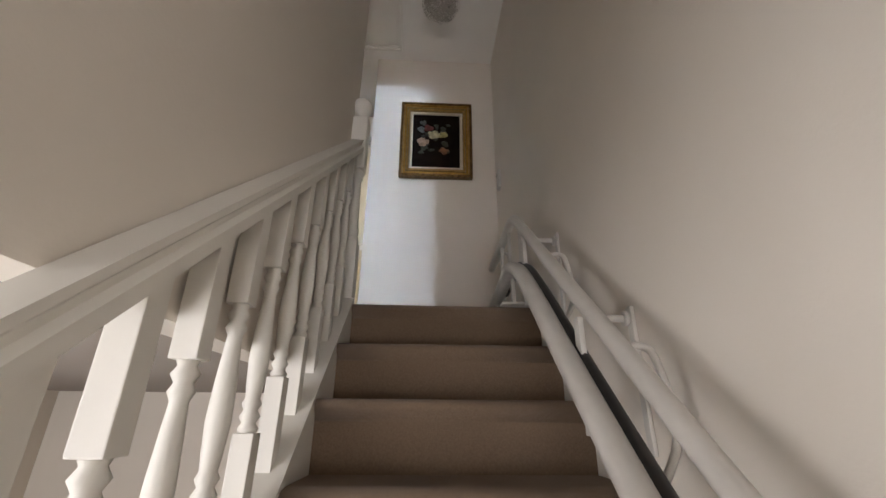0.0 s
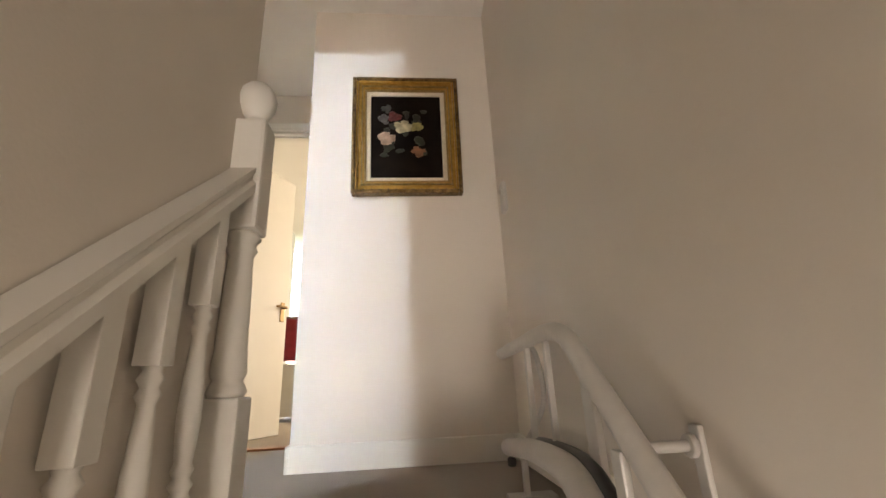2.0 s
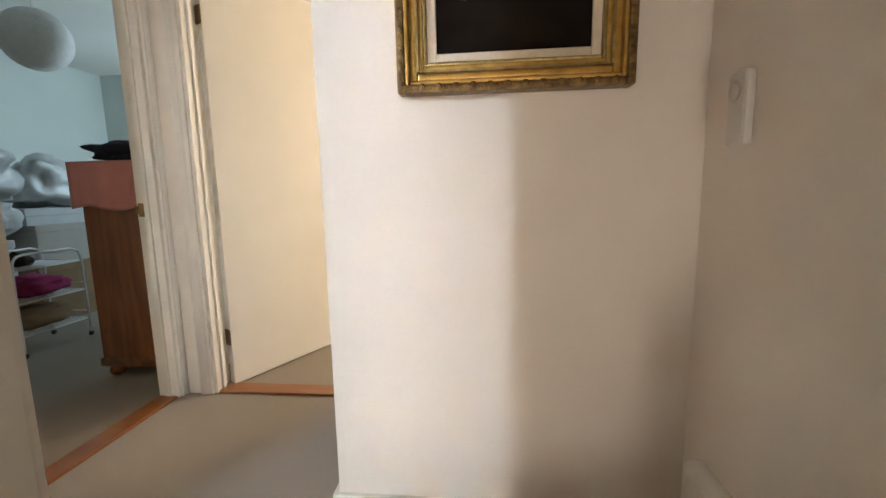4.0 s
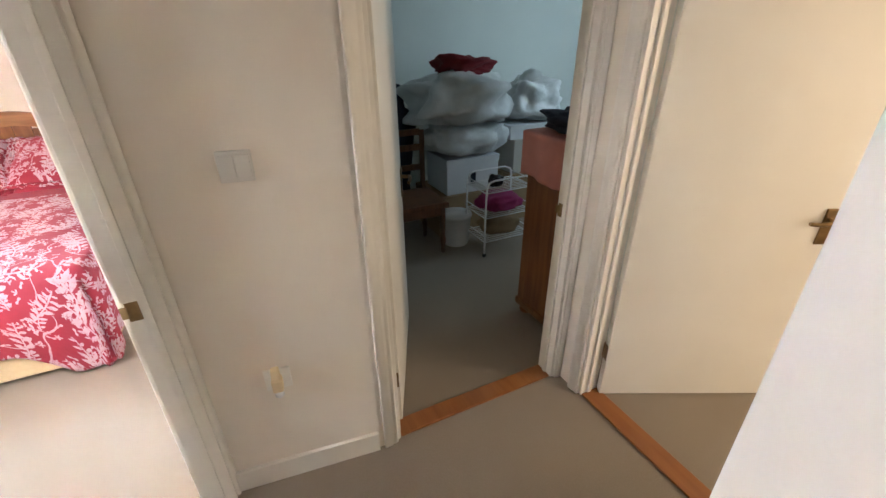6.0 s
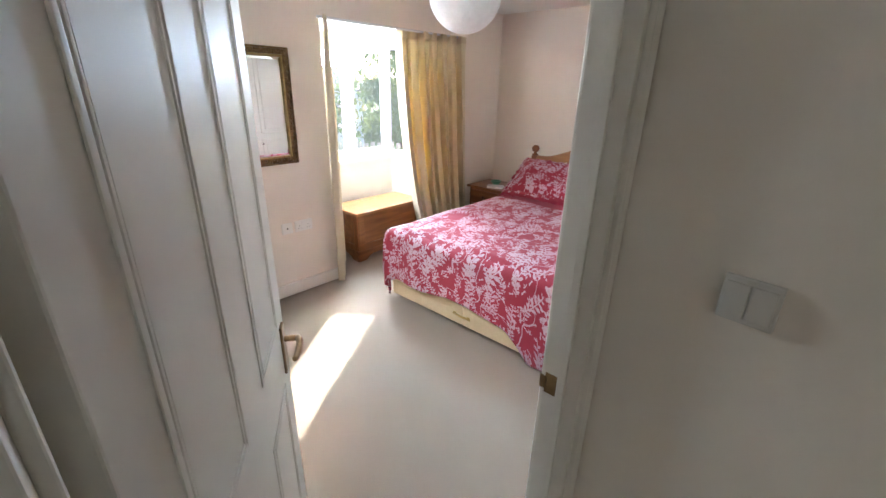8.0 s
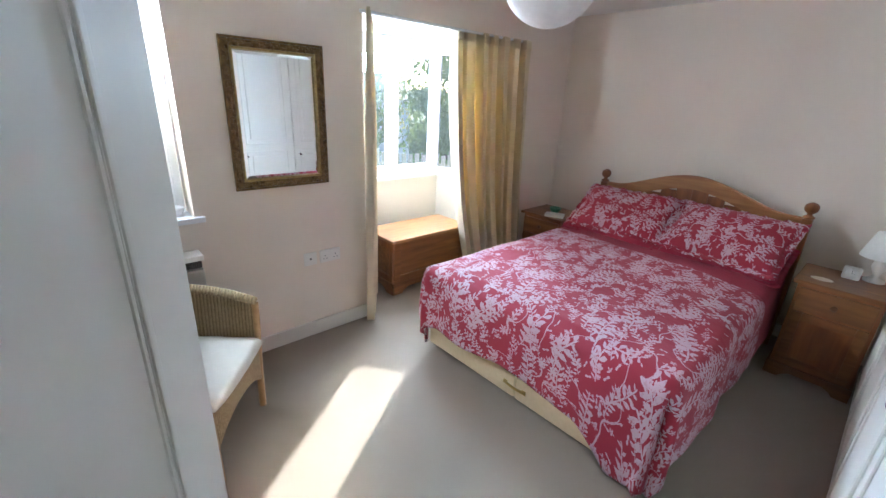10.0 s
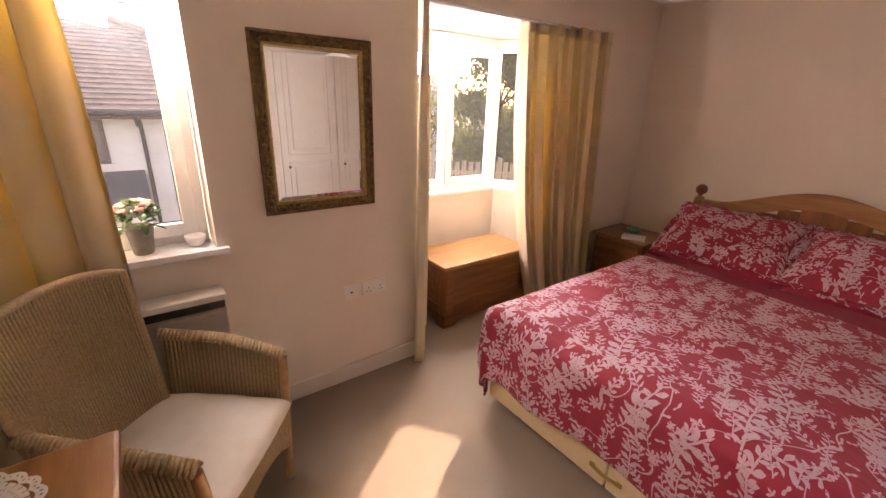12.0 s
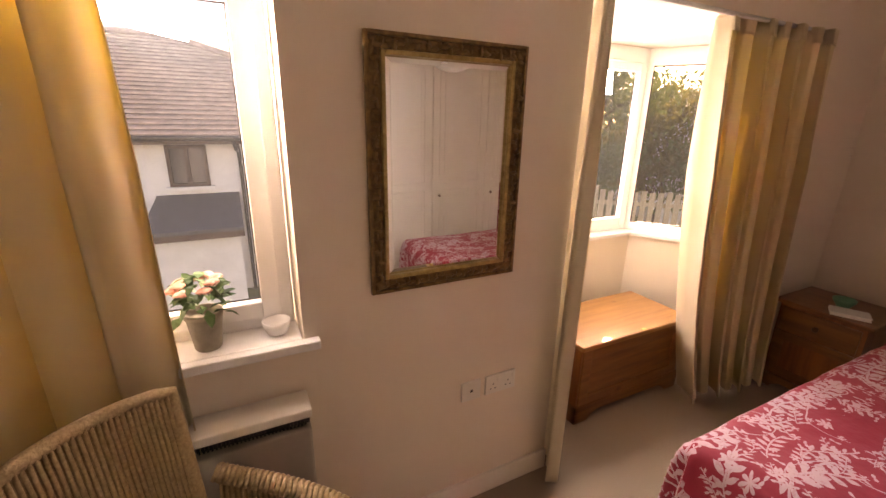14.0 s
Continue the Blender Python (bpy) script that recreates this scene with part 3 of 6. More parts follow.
structure("sill_small", boxes(((-1.105, -3.40, 0.905), (-0.24, -3.365, 0.935)), ((-1.056, -3.55, 0.905), (-0.284, -3.40, 0.935)), bevel=0.006), "upvc", "white painted window board with rounded front", "window sill")


# ---- doors ----
def lever(bm, x, y, z, s, d):
    """A lever handle on a back plate; s: the side (1 or -1 along y), d: which way the lever points."""
    cube(bm, (x - 0.02, min(y, y + s * 0.008), z - 0.075), (x + 0.02, max(y, y + s * 0.008), z + 0.075), 0.003)
    tube(bm, [(x, y, z + 0.03), (x, y + s * 0.045, z + 0.03)], 0.009, 10)
    tube(bm, bend([(x, y + s * 0.045, z + 0.03), (x + d * 0.03, y + s * 0.052, z + 0.032), (x + d * 0.075, y + s * 0.05, z + 0.028), (x + d * 0.105, y + s * 0.045, z + 0.03)], 4), [0.010] * 4 + [0.009] * 4 + [0.008] * 4 + [0.006], 10)


ARCHITRAVE = [(0.0, 0.0), (0.0, 0.009), (0.06, 0.012), (0.22, 0.012), (0.27, 0.0105), (0.33, 0.011), (0.42, 0.0145), (0.52, 0.016), (0.62, 0.0155), (0.68, 0.0165), (0.92, 0.018), (0.98, 0.016), (1.0, 0.012), (1.0, 0.0)]


def moulding(bm, prof, end, place):
    """A moulded strip: a profile drawn out from 0 to end(k), k being how far along the profile's face a point lies."""
    lo = [bm.verts.new(place(p, 0.0)) for p in prof]
    hi = [bm.verts.new(place(p, end(k))) for p, (k, th) in zip(prof, ARCHITRAVE)]
    n = len(prof)
    for i in range(n):
        bm.faces.new((lo[i], lo[(i + 1) % n], hi[(i + 1) % n], hi[i])).smooth = 1 < i < n - 3
    bm.faces.new(lo)
    bm.faces.new(hi)
    bmesh.ops.recalc_face_normals(bm, faces=bm.faces[:])


def doorcase(name, x, y, rz, w, depth, angle, label, arch=(0.06, 0.06), panels=False, strike=0.89, h=2.03, leaf_w=None):
    top = thing(name, label, "door", pose(x, y, 0, 0, 0, rz), kind="structure")
    t = 0.022
    bm = boxes(((0, 0.001, 0), (t, depth - 0.001, h)), ((w - t, 0.001, 0), (w, depth - 0.001, h)), ((t, 0.001, h - t), (w - t, depth - 0.001, h)), bevel=0.002)
    part("lining", bm, "white", top)
    bm = boxes(((t, depth * 0.35, 0), (t + 0.012, depth - 0.044, h - t)), ((w - t - 0.012, depth * 0.35, 0), (w - t, depth - 0.044, h - t)), ((t + 0.012, depth * 0.35, h - t - 0.012), (w - t - 0.012, depth - 0.044, h - t)), bevel=0.002)
    part("door_stop", bm, "white", top)
    for side, y0 in ((-1, 0.0), (1, depth)):
        for a, b, wd in ((0.006, -1, arch[0]), (w - 0.006, 1, arch[1])):
            if wd <= 0:
                continue
            bm = bmesh.new()
            moulding(bm, [(a + b * wd * k, y0 + side * th) for k, th in ARCHITRAVE], lambda k: h + wd * k - 0.006, lambda p, z: (p[0], p[1], z))
            part("architrave", bm, "white", top)
        bm = bmesh.new()
        moulding(bm, [(h - 0.006 + 0.06 * k, y0 + side * th) for k, th in ARCHITRAVE], lambda k: w - 0.006, lambda p, x: (max(x, 0.006), p[1], p[0]))
        part("architrave", bm, "white", top)
    bm = boxes(((w - t - 0.002, depth - 0.040, strike - 0.03), (w - t + 0.001, depth - 0.008, strike + 0.03)), ((w - t - 0.004, depth - 0.012, strike - 0.018), (w - t + 0.001, depth + 0.006, strike + 0.018)), bevel=0.0008)
    part("strike_plate", bm, "bronze", top, "dull brass strike plate")
    leaf_w = leaf_w or w - 2 * t - 0.006
    leaf = part("leaf", boxes(((0, -0.04, 0.008), (leaf_w, 0, h - t - 0.004)), bevel=0.003), "white", top, "white panelled door leaf standing open" if panels else "plain white door leaf standing open")
    leaf.matrix_basis = pose(t + 0.003, depth, 0, 0, 0, angle)
    for z in (0.25, 1.75):
        bm = bmesh.new()
        tube(bm, [(-0.004, 0.004, z - 0.04), (-0.004, 0.004, z + 0.04)], 0.006, 8)
        cube(bm, (-0.002, -0.036, z - 0.04), (0.0005, 0.0, z + 0.04))
        part("hinge", bm, "bronze", leaf, "dull brass hinge")
    bm = bmesh.new()
    lever(bm, leaf_w - 0.055, 0.0, strike, 1, -1)
    lever(bm, leaf_w - 0.055, -0.04, strike, -1, -1)
    part("lever_handle", bm, "bronze", leaf, "dull brass lever handle on a back plate")
    if panels:
        c = leaf_w / 2
        for x0, x1, z0, z1 in ((0.095, c - 0.075, 0.20, 0.80), (c + 0.075, leaf_w - 0.095, 0.20, 0.80), (0.095, c - 0.075, 0.98, 1.90), (c + 0.075, leaf_w - 0.095, 0.98, 1.90)):
            bm = bmesh.new()
            for s, yy in ((-1, -0.04), (1, 0.0)):
                for g, wd, th in ((0.0, 0.012, 0.004), (0.017, 0.007, 0.003)):
                    ya, yb = sorted((yy, yy + s * th))
                    frame_bars(bm, x0 + g, x1 - g, z0 + g, z1 - g, wd, ya, yb, 0.003)
            part("panel_moulding", bm, "white", leaf)
    return top


doorcase("door_1", -0.17, -0.80, 180, 0.908, 0.10, 55.3, "white panelled bedroom door standing open on brass hinges", (0.06, 0.024), True, leaf_w=0.825)
doorcase("door_2", -1.03, -0.17, 90, 0.86, 0.10, 66, "plain white box room door standing open", (0.06, 0.0355))
doorcase("door_3", -0.89, 0.72, 0, 0.84, 0.10, 63.5, "plain white end room door standing open", (0.06, 0.045))
structure("threshold_1", boxes(((-1.125, -0.145, 0), (-1.035, 0.665, 0.012)), bevel=0.004), "oak", "varnished wooden threshold strip", "threshold")
structure("threshold_2", boxes(((-0.865, 0.725, 0), (-0.075, 0.82, 0.012)), bevel=0.004), "oak", "varnished wooden threshold strip", "threshold")


def skirting():
    bm = bmesh.new()
    for a, b in (((0.0, -0.016, 0), (0.93, 0, 0.1)), ((-0.016, -0.016, 0), (0, 0.70, 0.1)), ((0.914, -0.90, 0), (0.93, -0.016, 0.1)),
                 ((-2.10, SOUTH, 0), (-0.72, SOUTH + 0.016, 0.1)), ((WESTX, SOUTH, 0), (-3.74, SOUTH + 0.016, 0.1)), ((WESTX, SOUTH, 0), (WESTX + 0.016, -0.84, 0.1)),
                 ((-0.216, SOUTH, 0), (-0.20, -0.95, 0.1)), ((-3.95, -0.235, 0), (-3.934, 3.5, 0.1)), ((-3.95, 3.484, 0), (-1.13, 3.5, 0.1)), ((-1.03, 3.984, 0), (2.0, 4.0, 0.1))):
        cube(bm, a, b, 0.004)
    d = Vector((-0.07, -0.56, 0)).normalized()
    ang = math.degrees(math.atan2(d.y, d.x))
    cube(bm, (0, 0, 0), (0.555, 0.016, 0.1), 0.004, pose(-1.03, -0.245, 0, 0, 0, ang))
    structure("baseboard", bm, "white", "white gloss painted skirting board", "skirting board")


skirting()
bm = bmesh.new()
for k, wd in ((0.0, 0.05), (0.012, 0.02)):
    frame_bars(bm, -0.48 + k, 0.215 - k, -0.78 + k, -0.10 - k, wd, 0, 0.018 + k, 0.004)
bmesh.ops.transform(bm, matrix=Matrix(((1, 0, 0, 0), (0, 0, 1, 0), (0, -1, 0, CH), (0, 0, 0, 1))), verts=bm.verts)
cube(bm, (-0.44, -0.74, CH - 0.006), (0.17, -0.14, CH - 0.001))
structure("trim", bm, "white", "white loft hatch with moulded trim", "loft hatch")

# ---- staircase ----
GOING, RISE, TOP_Y = 0.2177, 0.19, -0.92


def staircase():
    top = thing("staircase", "brown carpeted stairs between a cream wall and white balusters", "stairs", kind="structure")
    bm = bmesh.new()
    outline = [(0.02, 0.0), (-0.012, -0.004), (-0.022, -0.016), (-0.02, -0.03), (-0.004, -0.045), (0.0, -0.06), (0.004, -RISE - 0.02), (GOING + 0.05, -RISE - 0.02), (GOING + 0.05, 0.0)]
    lo = [bm.verts.new((0.13, y, z)) for y, z in outline]
    hi = [bm.verts.new((0.928, y, z)) for y, z in outline]
    n = len(outline)
    bm.faces.new(lo)
    bm.faces.new(hi[::-1])
    for i in range(n):
        bm.faces.new((lo[i], hi[i], hi[(i + 1) % n], lo[(i + 1) % n])).smooth = i < 5
    bmesh.ops.recalc_face_normals(bm, faces=bm.faces[:])
    first = part("step", bm, "stair_carpet", top)
    first.location = (0, TOP_Y - GOING, -RISE)
    for i in range(2, 12):
        o = first.copy()
        scene.collection.objects.link(o)
        o.location = (0, TOP_Y - GOING * i, -RISE * i)
    bm = bmesh.new()
    lo = [bm.verts.new((0.131, y, z)) for y, z in outline[:6] + [(0.004, -RISE - 0.02), (0.02, -RISE - 0.02)]]
    hi = [bm.verts.new((0.928, y, z)) for y, z in outline[:6] + [(0.004, -RISE - 0.02), (0.02, -RISE - 0.02)]]
    n = len(lo)
    bm.faces.new(lo)
    bm.faces.new(hi[::-1])
    for i in range(n):
        bm.faces.new((lo[i], hi[i], hi[(i + 1) % n], lo[(i + 1) % n])).smooth = i < 5
    bmesh.ops.recalc_face_normals(bm, faces=bm.faces[:])
    part("landing_edge", bm, "stair_carpet", top).location = (0, TOP_Y, 0.003)
    for name, x0, x1, up in (("string", 0.05, 0.131, 0.035), ("wall_string", 0.905, 0.929, 0.06)):
        bm = bmesh.new()
        y1 = TOP_Y - GOING * 11
        s = RISE / GOING
        vs = []
        for x in (x0, x1):
            vs.append([bm.verts.new((x, yy, zz)) for yy, zz in ((TOP_Y + 0.02, up), (y1, up - s * (TOP_Y - y1)), (y1, up - s * (TOP_Y - y1) - 0.34), (TOP_Y + 0.02, -0.30))])
        a, b = vs
        bm.faces.new(a)
        bm.faces.new(b[::-1])
        for i in range(4):
            bm.faces.new((a[i], b[i], b[(i + 1) % 4], a[(i + 1) % 4]))
        bmesh.ops.recalc_face_normals(bm, faces=bm.faces[:])
        part(name, bm, "white", top, "white gloss painted string board")


def line_z(y):
    return (y - TOP_Y) * RISE / GOING


def balustrade():
    top = thing("balustrade", "white gloss balustrade with turned balusters and a ball-topped newel", "banister", kind="structure")
    # newel: square post, turned waist, ball
    bm = bmesh.new()
    nx, ny = 0.078, -0.855
    cube(bm, (nx - 0.042, ny - 0.042, -0.30), (nx + 0.042, ny + 0.042, 0.30), 0.006)
    lathe(bm, [(0.030, 0.295), (0.042, 0.31), (0.036, 0.325), (0.030, 0.335), (0.038, 0.35), (0.034, 0.40), (0.030, 0.55), (0.027, 0.62), (0.036, 0.635), (0.030, 0.65), (0.042, 0.665), (0.030, 0.685)], 20, (nx, ny, 0))
    cube(bm, (nx - 0.042, ny - 0.042, 0.68), (nx + 0.042, ny + 0.042, 0.985), 0.010)
    lathe(bm, [(0.030, 0.98), (0.034, 0.99), (0.018, 1.0), (0.020, 1.01), (0.034, 1.02), (0.047, 1.042), (0.050, 1.065), (0.045, 1.09), (0.032, 1.108), (0.012, 1.118), (0.001, 1.12)], 22, (nx, ny, 0))
    part("newel_post", bm, "white", top, "square newel with a ball finial")
    # handrail
    bm = bmesh.new()
    prof = [(-0.030, 0.0), (0.030, 0.0), (0.030, -0.012), (0.024, -0.018), (0.024, -0.028), (0.033, -0.036), (0.033, -0.058), (0.022, -0.066), (-0.022, -0.066), (-0.033, -0.058), (-0.033, -0.036), (-0.024, -0.028), (-0.024, -0.018), (-0.030, -0.012)]
    ends = []
    for y in (ny - 0.03, ny - 2.2):
        ends.append([bm.verts.new((nx + px, y, line_z(y) + 0.819 + pz * 1.2)) for px, pz in prof])
    for i in range(len(prof)):
        bm.faces.new((ends[0][i], ends[1][i], ends[1][(i + 1) % len(prof)], ends[0][(i + 1) % len(prof)]))
    bm.faces.new(ends[0])
    bm.faces.new(ends[1][::-1])
    bmesh.ops.recalc_face_normals(bm, faces=bm.faces[:])
    part("handrail", bm, "white", top)
    bm = bmesh.new()
    cube(bm, (-0.0205, -0.0205, -0.05), (0.0205, 0.0205, 0.17), 0.002)
    lathe(bm, [(0.016, 0.168), (0.020, 0.178), (0.013, 0.188), (0.020, 0.200), (0.013, 0.212), (0.019, 0.224), (0.014, 0.235), (0.017, 0.26), (0.0205, 0.31), (0.019, 0.36), (0.015, 0.42), (0.0125, 0.455), (0.019, 0.468), (0.013, 0.480), (0.020, 0.492), (0.013, 0.504), (0.018, 0.516)], 16)
    cube(bm, (-0.0205, -0.0205, 0.512), (0.0205, 0.0205, 0.76), 0.002)
    first = part("baluster", bm, "white", top)
    for i in range(14):
        o = first if i == 0 else first.copy()
        if i:
            scene.collection.objects.link(o)
        y = -1.005 - 0.1355 * i
        o.location = (nx, y, line_z(y) + 0.035)


def stairlift():
    top = thing("stairlift_rail", "white enamelled stairlift track with two rails on wall brackets", "stairlift")
    s = 0.905
    bm = bmesh.new()
    up = [(0.825, -0.26, 0.405), (0.825, -0.55, 0.415), (0.82, -0.80, 0.42), (0.815, -0.95, 0.395), (0.81, -1.08, 0.30), (0.81, -1.30, 0.112), (0.81, -1.55, -0.10), (0.81, -2.0, -0.485), (0.81, -3.1, -1.45)]
    tube(bm, bend(up, 10), 0.021, 14)
    part("upper_rail", bm, "rail", top)
    bm = bmesh.new()
    cap = bend(up, 10)
    tube(bm, [cap[0] + Vector((0, 0.004, 0)), cap[0]], 0.018, 12)
    part("end_cap", bm, "grey", top)
    low = [(0.795, -0.40, 0.105), (0.79, -0.70, 0.135), (0.775, -0.98, 0.14), (0.762, -1.13, 0.095), (0.76, -1.25, 0.03), (0.76, -1.42, -0.115), (0.76, -1.63, -0.31), (0.76, -2.2, -0.83), (0.76, -3.1, -1.64)]
    bm = bmesh.new()
    tube(bm, bend(low, 10), 0.027, 14, 1.1)
    part("lower_rail", bm, "rail", top)
    bm = bmesh.new()
    tube(bm, [p + Vector((0.034, 0, 0.012)) for p in bend(low, 10)[8:]], 0.017, 8)
    part("rack", bm, "black", top, "black toothed drive rack")
    for y in (-0.61, -0.79, -1.02):
        wd, zt = (0.011, 0.41) if y > -0.7 else (0.009, 0.41) if y > -0.9 else (0.024, 0.345)
        bm = bmesh.new()
        cube(bm, (0.815, y - wd, 0.115), (0.83, y + wd, zt), 0.003)
        part("floor_post", bm, "rail", top)
    for y in (-0.58, -0.95):
        bm = bmesh.new()
        cube(bm, (0.74, y - 0.03, 0.0), (0.87, y + 0.03, 0.010), 0.003)
        cube(bm, (0.785, y - 0.012, 0.008), (0.80, y + 0.012, 0.115), 0.003)
        part("floor_foot", bm, "rail", top, "flat steel foot on the landing carpet")
    bm = bmesh.new()
    lathe(bm, [(0.010, 0), (0.014, 0.004), (0.014, 0.022), (0.008, 0.028)], 10, (0.795, -0.41, 0.05))
    part("stop_bolt", bm, "grey", top, "dark steel end stop")
    # bent stays between the two rails
    for y in (-0.52, -1.36, -1.78, -2.20):
        z = 0.40 if y > -0.9 else 0.112 - 0.86 * (-1.30 - y)
        bm = bmesh.new()
        tube(bm, bend([(0.81, y, z), (0.855, y - 0.005, z + 0.004), (0.872, y - 0.02, z - 0.03), (0.872, y - 0.04, z - 0.16), (0.80, y - 0.05, z - 0.27)], 5), 0.008, 8)
        part("bent_stay", bm, "rail", top)
    # wall brackets: a short arm to a flat upright on the wall
    for y in (-1.17, -1.63, -2.15):
        z = 0.20 - 0.88 * (-1.17 - y)
        bm = bmesh.new()
        tube(bm, [(0.815, y, z), (0.912, y, z)], 0.009, 8)
        lathe(bm, [(0.016, 0), (0.018, 0.003), (0.018, 0.010), (0.012, 0.013)], 12, mat=pose(0.903, y, z, 0, 90, 0))
        cube(bm, (0.918, y - 0.013, z - 0.30), (0.9285, y + 0.013, z + 0.03), 0.004)
        part("wall_bracket", bm, "rail", top)
        bm = bmesh.new()
        cube(bm, (0.785, y - 0.016, z - 0.26), (0.80, y + 0.016, z + 0.0), 0.004)
        part("web_plate", bm, "rail", top)


staircase()
balustrade()
stairlift()


# ---- landing things ----
def picture():
    top = thing("flower_painting", "dark oil painting of flowers in a moulded gilt frame", "painting", pose(0.217, -0.004, 1.178, 1.6))
    w, h = 0.536, 0.648
    for name, k, wd, d0, d1, mat, lab in (("outer_frame", 0.0, 0.019, -0.050, 0.0, "gilt_dark", "dark carved outer moulding"), ("gilt_frame", 0.019, 0.010, -0.047, 0.0, "gold", ""), ("gilt_cove", 0.029, 0.017, -0.034, 0.0, "gold", "hollow gilt moulding"), ("gilt_bead", 0.046, 0.006, -0.043, 0.0, "gilt_bright", "bright gilt bead"), ("gilt_slope", 0.052, 0.010, -0.036, 0.0, "gold", ""), ("gilt_fillet", 0.062, 0.008, -0.034, 0.0, "gilt_bright", "bright gilt fillet"), ("liner", 0.070, 0.021, -0.022, 0.0, "linen", "pale linen slip")):
        bm = bmesh.new()
        frame_bars(bm, k, w - k, k, h - k, wd, d0, d1, 0.006 if k < 0.05 else 0.003)
        part(name, bm, mat, top, lab)
    bm = bmesh.new()
    for i in range(60):
        s = (i + 0.5) / 60 * 2 * (w + h)
        if s < w: p = (s, 0.012)
        elif s < w + h: p = (w - 0.012, s - w)
        elif s < 2 * w + h: p = (2 * w + h - s, h - 0.012)
        else: p = (0.012, 2 * (w + h) - s)
        ball(bm, (min(max(p[0], 0.012), w - 0.012), -0.049, min(max(p[1], 0.012), h - 0.012)), 0.0065, (1.3, 0.5, 1.3), 8, 0.5)
    part("carved_ornament", bm, "gilt_dark", top, kind="stuff")
    part("canvas", boxes(((0.088, -0.012, 0.088), (w - 0.088, -0.002, h - 0.088))), "oil_dark", top, "dark brown painted canvas")
    rnd = random.Random(4)
    for x, z, r, c in ((0.255, 0.385, 0.050, (0.62, 0.55, 0.33)), (0.325, 0.375, 0.034, (0.50, 0.44, 0.16)), (0.165, 0.31, 0.046, (0.55, 0.38, 0.27)), (0.155, 0.42, 0.034, (0.13, 0.13, 0.12)), (0.205, 0.44, 0.036, (0.16, 0.022, 0.018)), (0.325, 0.235, 0.034, (0.28, 0.12, 0.05)), (0.17, 0.48, 0.028, (0.07, 0.075, 0.06))):
        m = material("painted_petals", c, tuple(v * 0.45 for v in c), 34, 0.4, 0.4, 120)
        bm = bmesh.new()
        for k in range(11):
            a, q = rnd.uniform(0, 6.28), r * (0.15 + 0.6 * (k / 11))
            ball(bm, (x + q * math.cos(a), -0.0125, z + q * math.sin(a)), r * rnd.uniform(0.32, 0.5), (1, 0.02, rnd.uniform(0.7, 1)), 10, 0.5)
        part("painted_flower", bm, m, top)
    bm = bmesh.new()
    for k in range(26):
        a = rnd.uniform(0, 6.28)
        cx, cz = 0.24 + rnd.uniform(-0.11, 0.12), 0.34 + rnd.uniform(-0.14, 0.15)
        ball(bm, (cx, -0.0122, cz), 0.022, (rnd.uniform(0.3, 1), 0.02, rnd.uniform(0.3, 1)), 8, 0.6)
    part("painted_leaf", bm, material("painted_leaves", (0.022, 0.026, 0.012), (0.012, 0.012, 0.008), 20, 0.4), top, kind="stuff")


def wall_button():
    top = thing("wall_alarm", "small white oval alarm unit on the stair wall", "alarm unit", pose(0.93, -0.15, 1.10))
    bm = bmesh.new()
    cube(bm, (-0.022, -0.030, -0.072), (0, 0.030, 0.072), 0.010, None, 3)
    part("case", bm, "switch", top)
    bm = bmesh.new()
    lathe(bm, [(0.017, 0), (0.019, 0.003), (0.014, 0.006), (0.001, 0.007)], 18, mat=pose(-0.022, 0, 0.032, 0, -90, 0))
    part("button", bm, "heater", top, "round grey button")


def switch():
    th = math.degrees(math.atan2(-0.56, -0.07)) 
    top = thing("light_switch", "white double light switch on the landing wall", "light switch", pose(-1.0675, -0.54, 1.253, 0, 0, th))
    part("plate", boxes(((-0.044, 0, -0.043), (0.044, 0.010, 0.043)), bevel=0.003), "switch", top)
    for x in (-0.0385, 0.0015):
        part("rocker", boxes(((x, 0.009, -0.032), (x + 0.037, 0.0145, 0.032)), bevel=0.002), "switch", top)
    top = thing("plug_socket", "white wall socket with a plug-in air freshener", "socket", pose(-1.0715, -0.565, 0.50, 0, 0, th))
    part("plate", boxes(((-0.043, 0, -0.043), (0.043, 0.010, 0.043)), bevel=0.003), "plastic", top)
    bm = boxes(((-0.016, 0.009, -0.030), (0.020, 0.048, 0.022)), ((-0.012, 0.012, 0.02), (0.016, 0.044, 0.062)), bevel=0.008)
    part("plug", bm, "cream", top, "cream plug-in unit")
    bm = bmesh.new()
    lathe(bm, [(0.015, -0.055), (0.016, -0.03), (0.012, -0.025)], 14, (0.002, 0.030, 0))
    part("vial", bm, "upvc", top, "white vial")


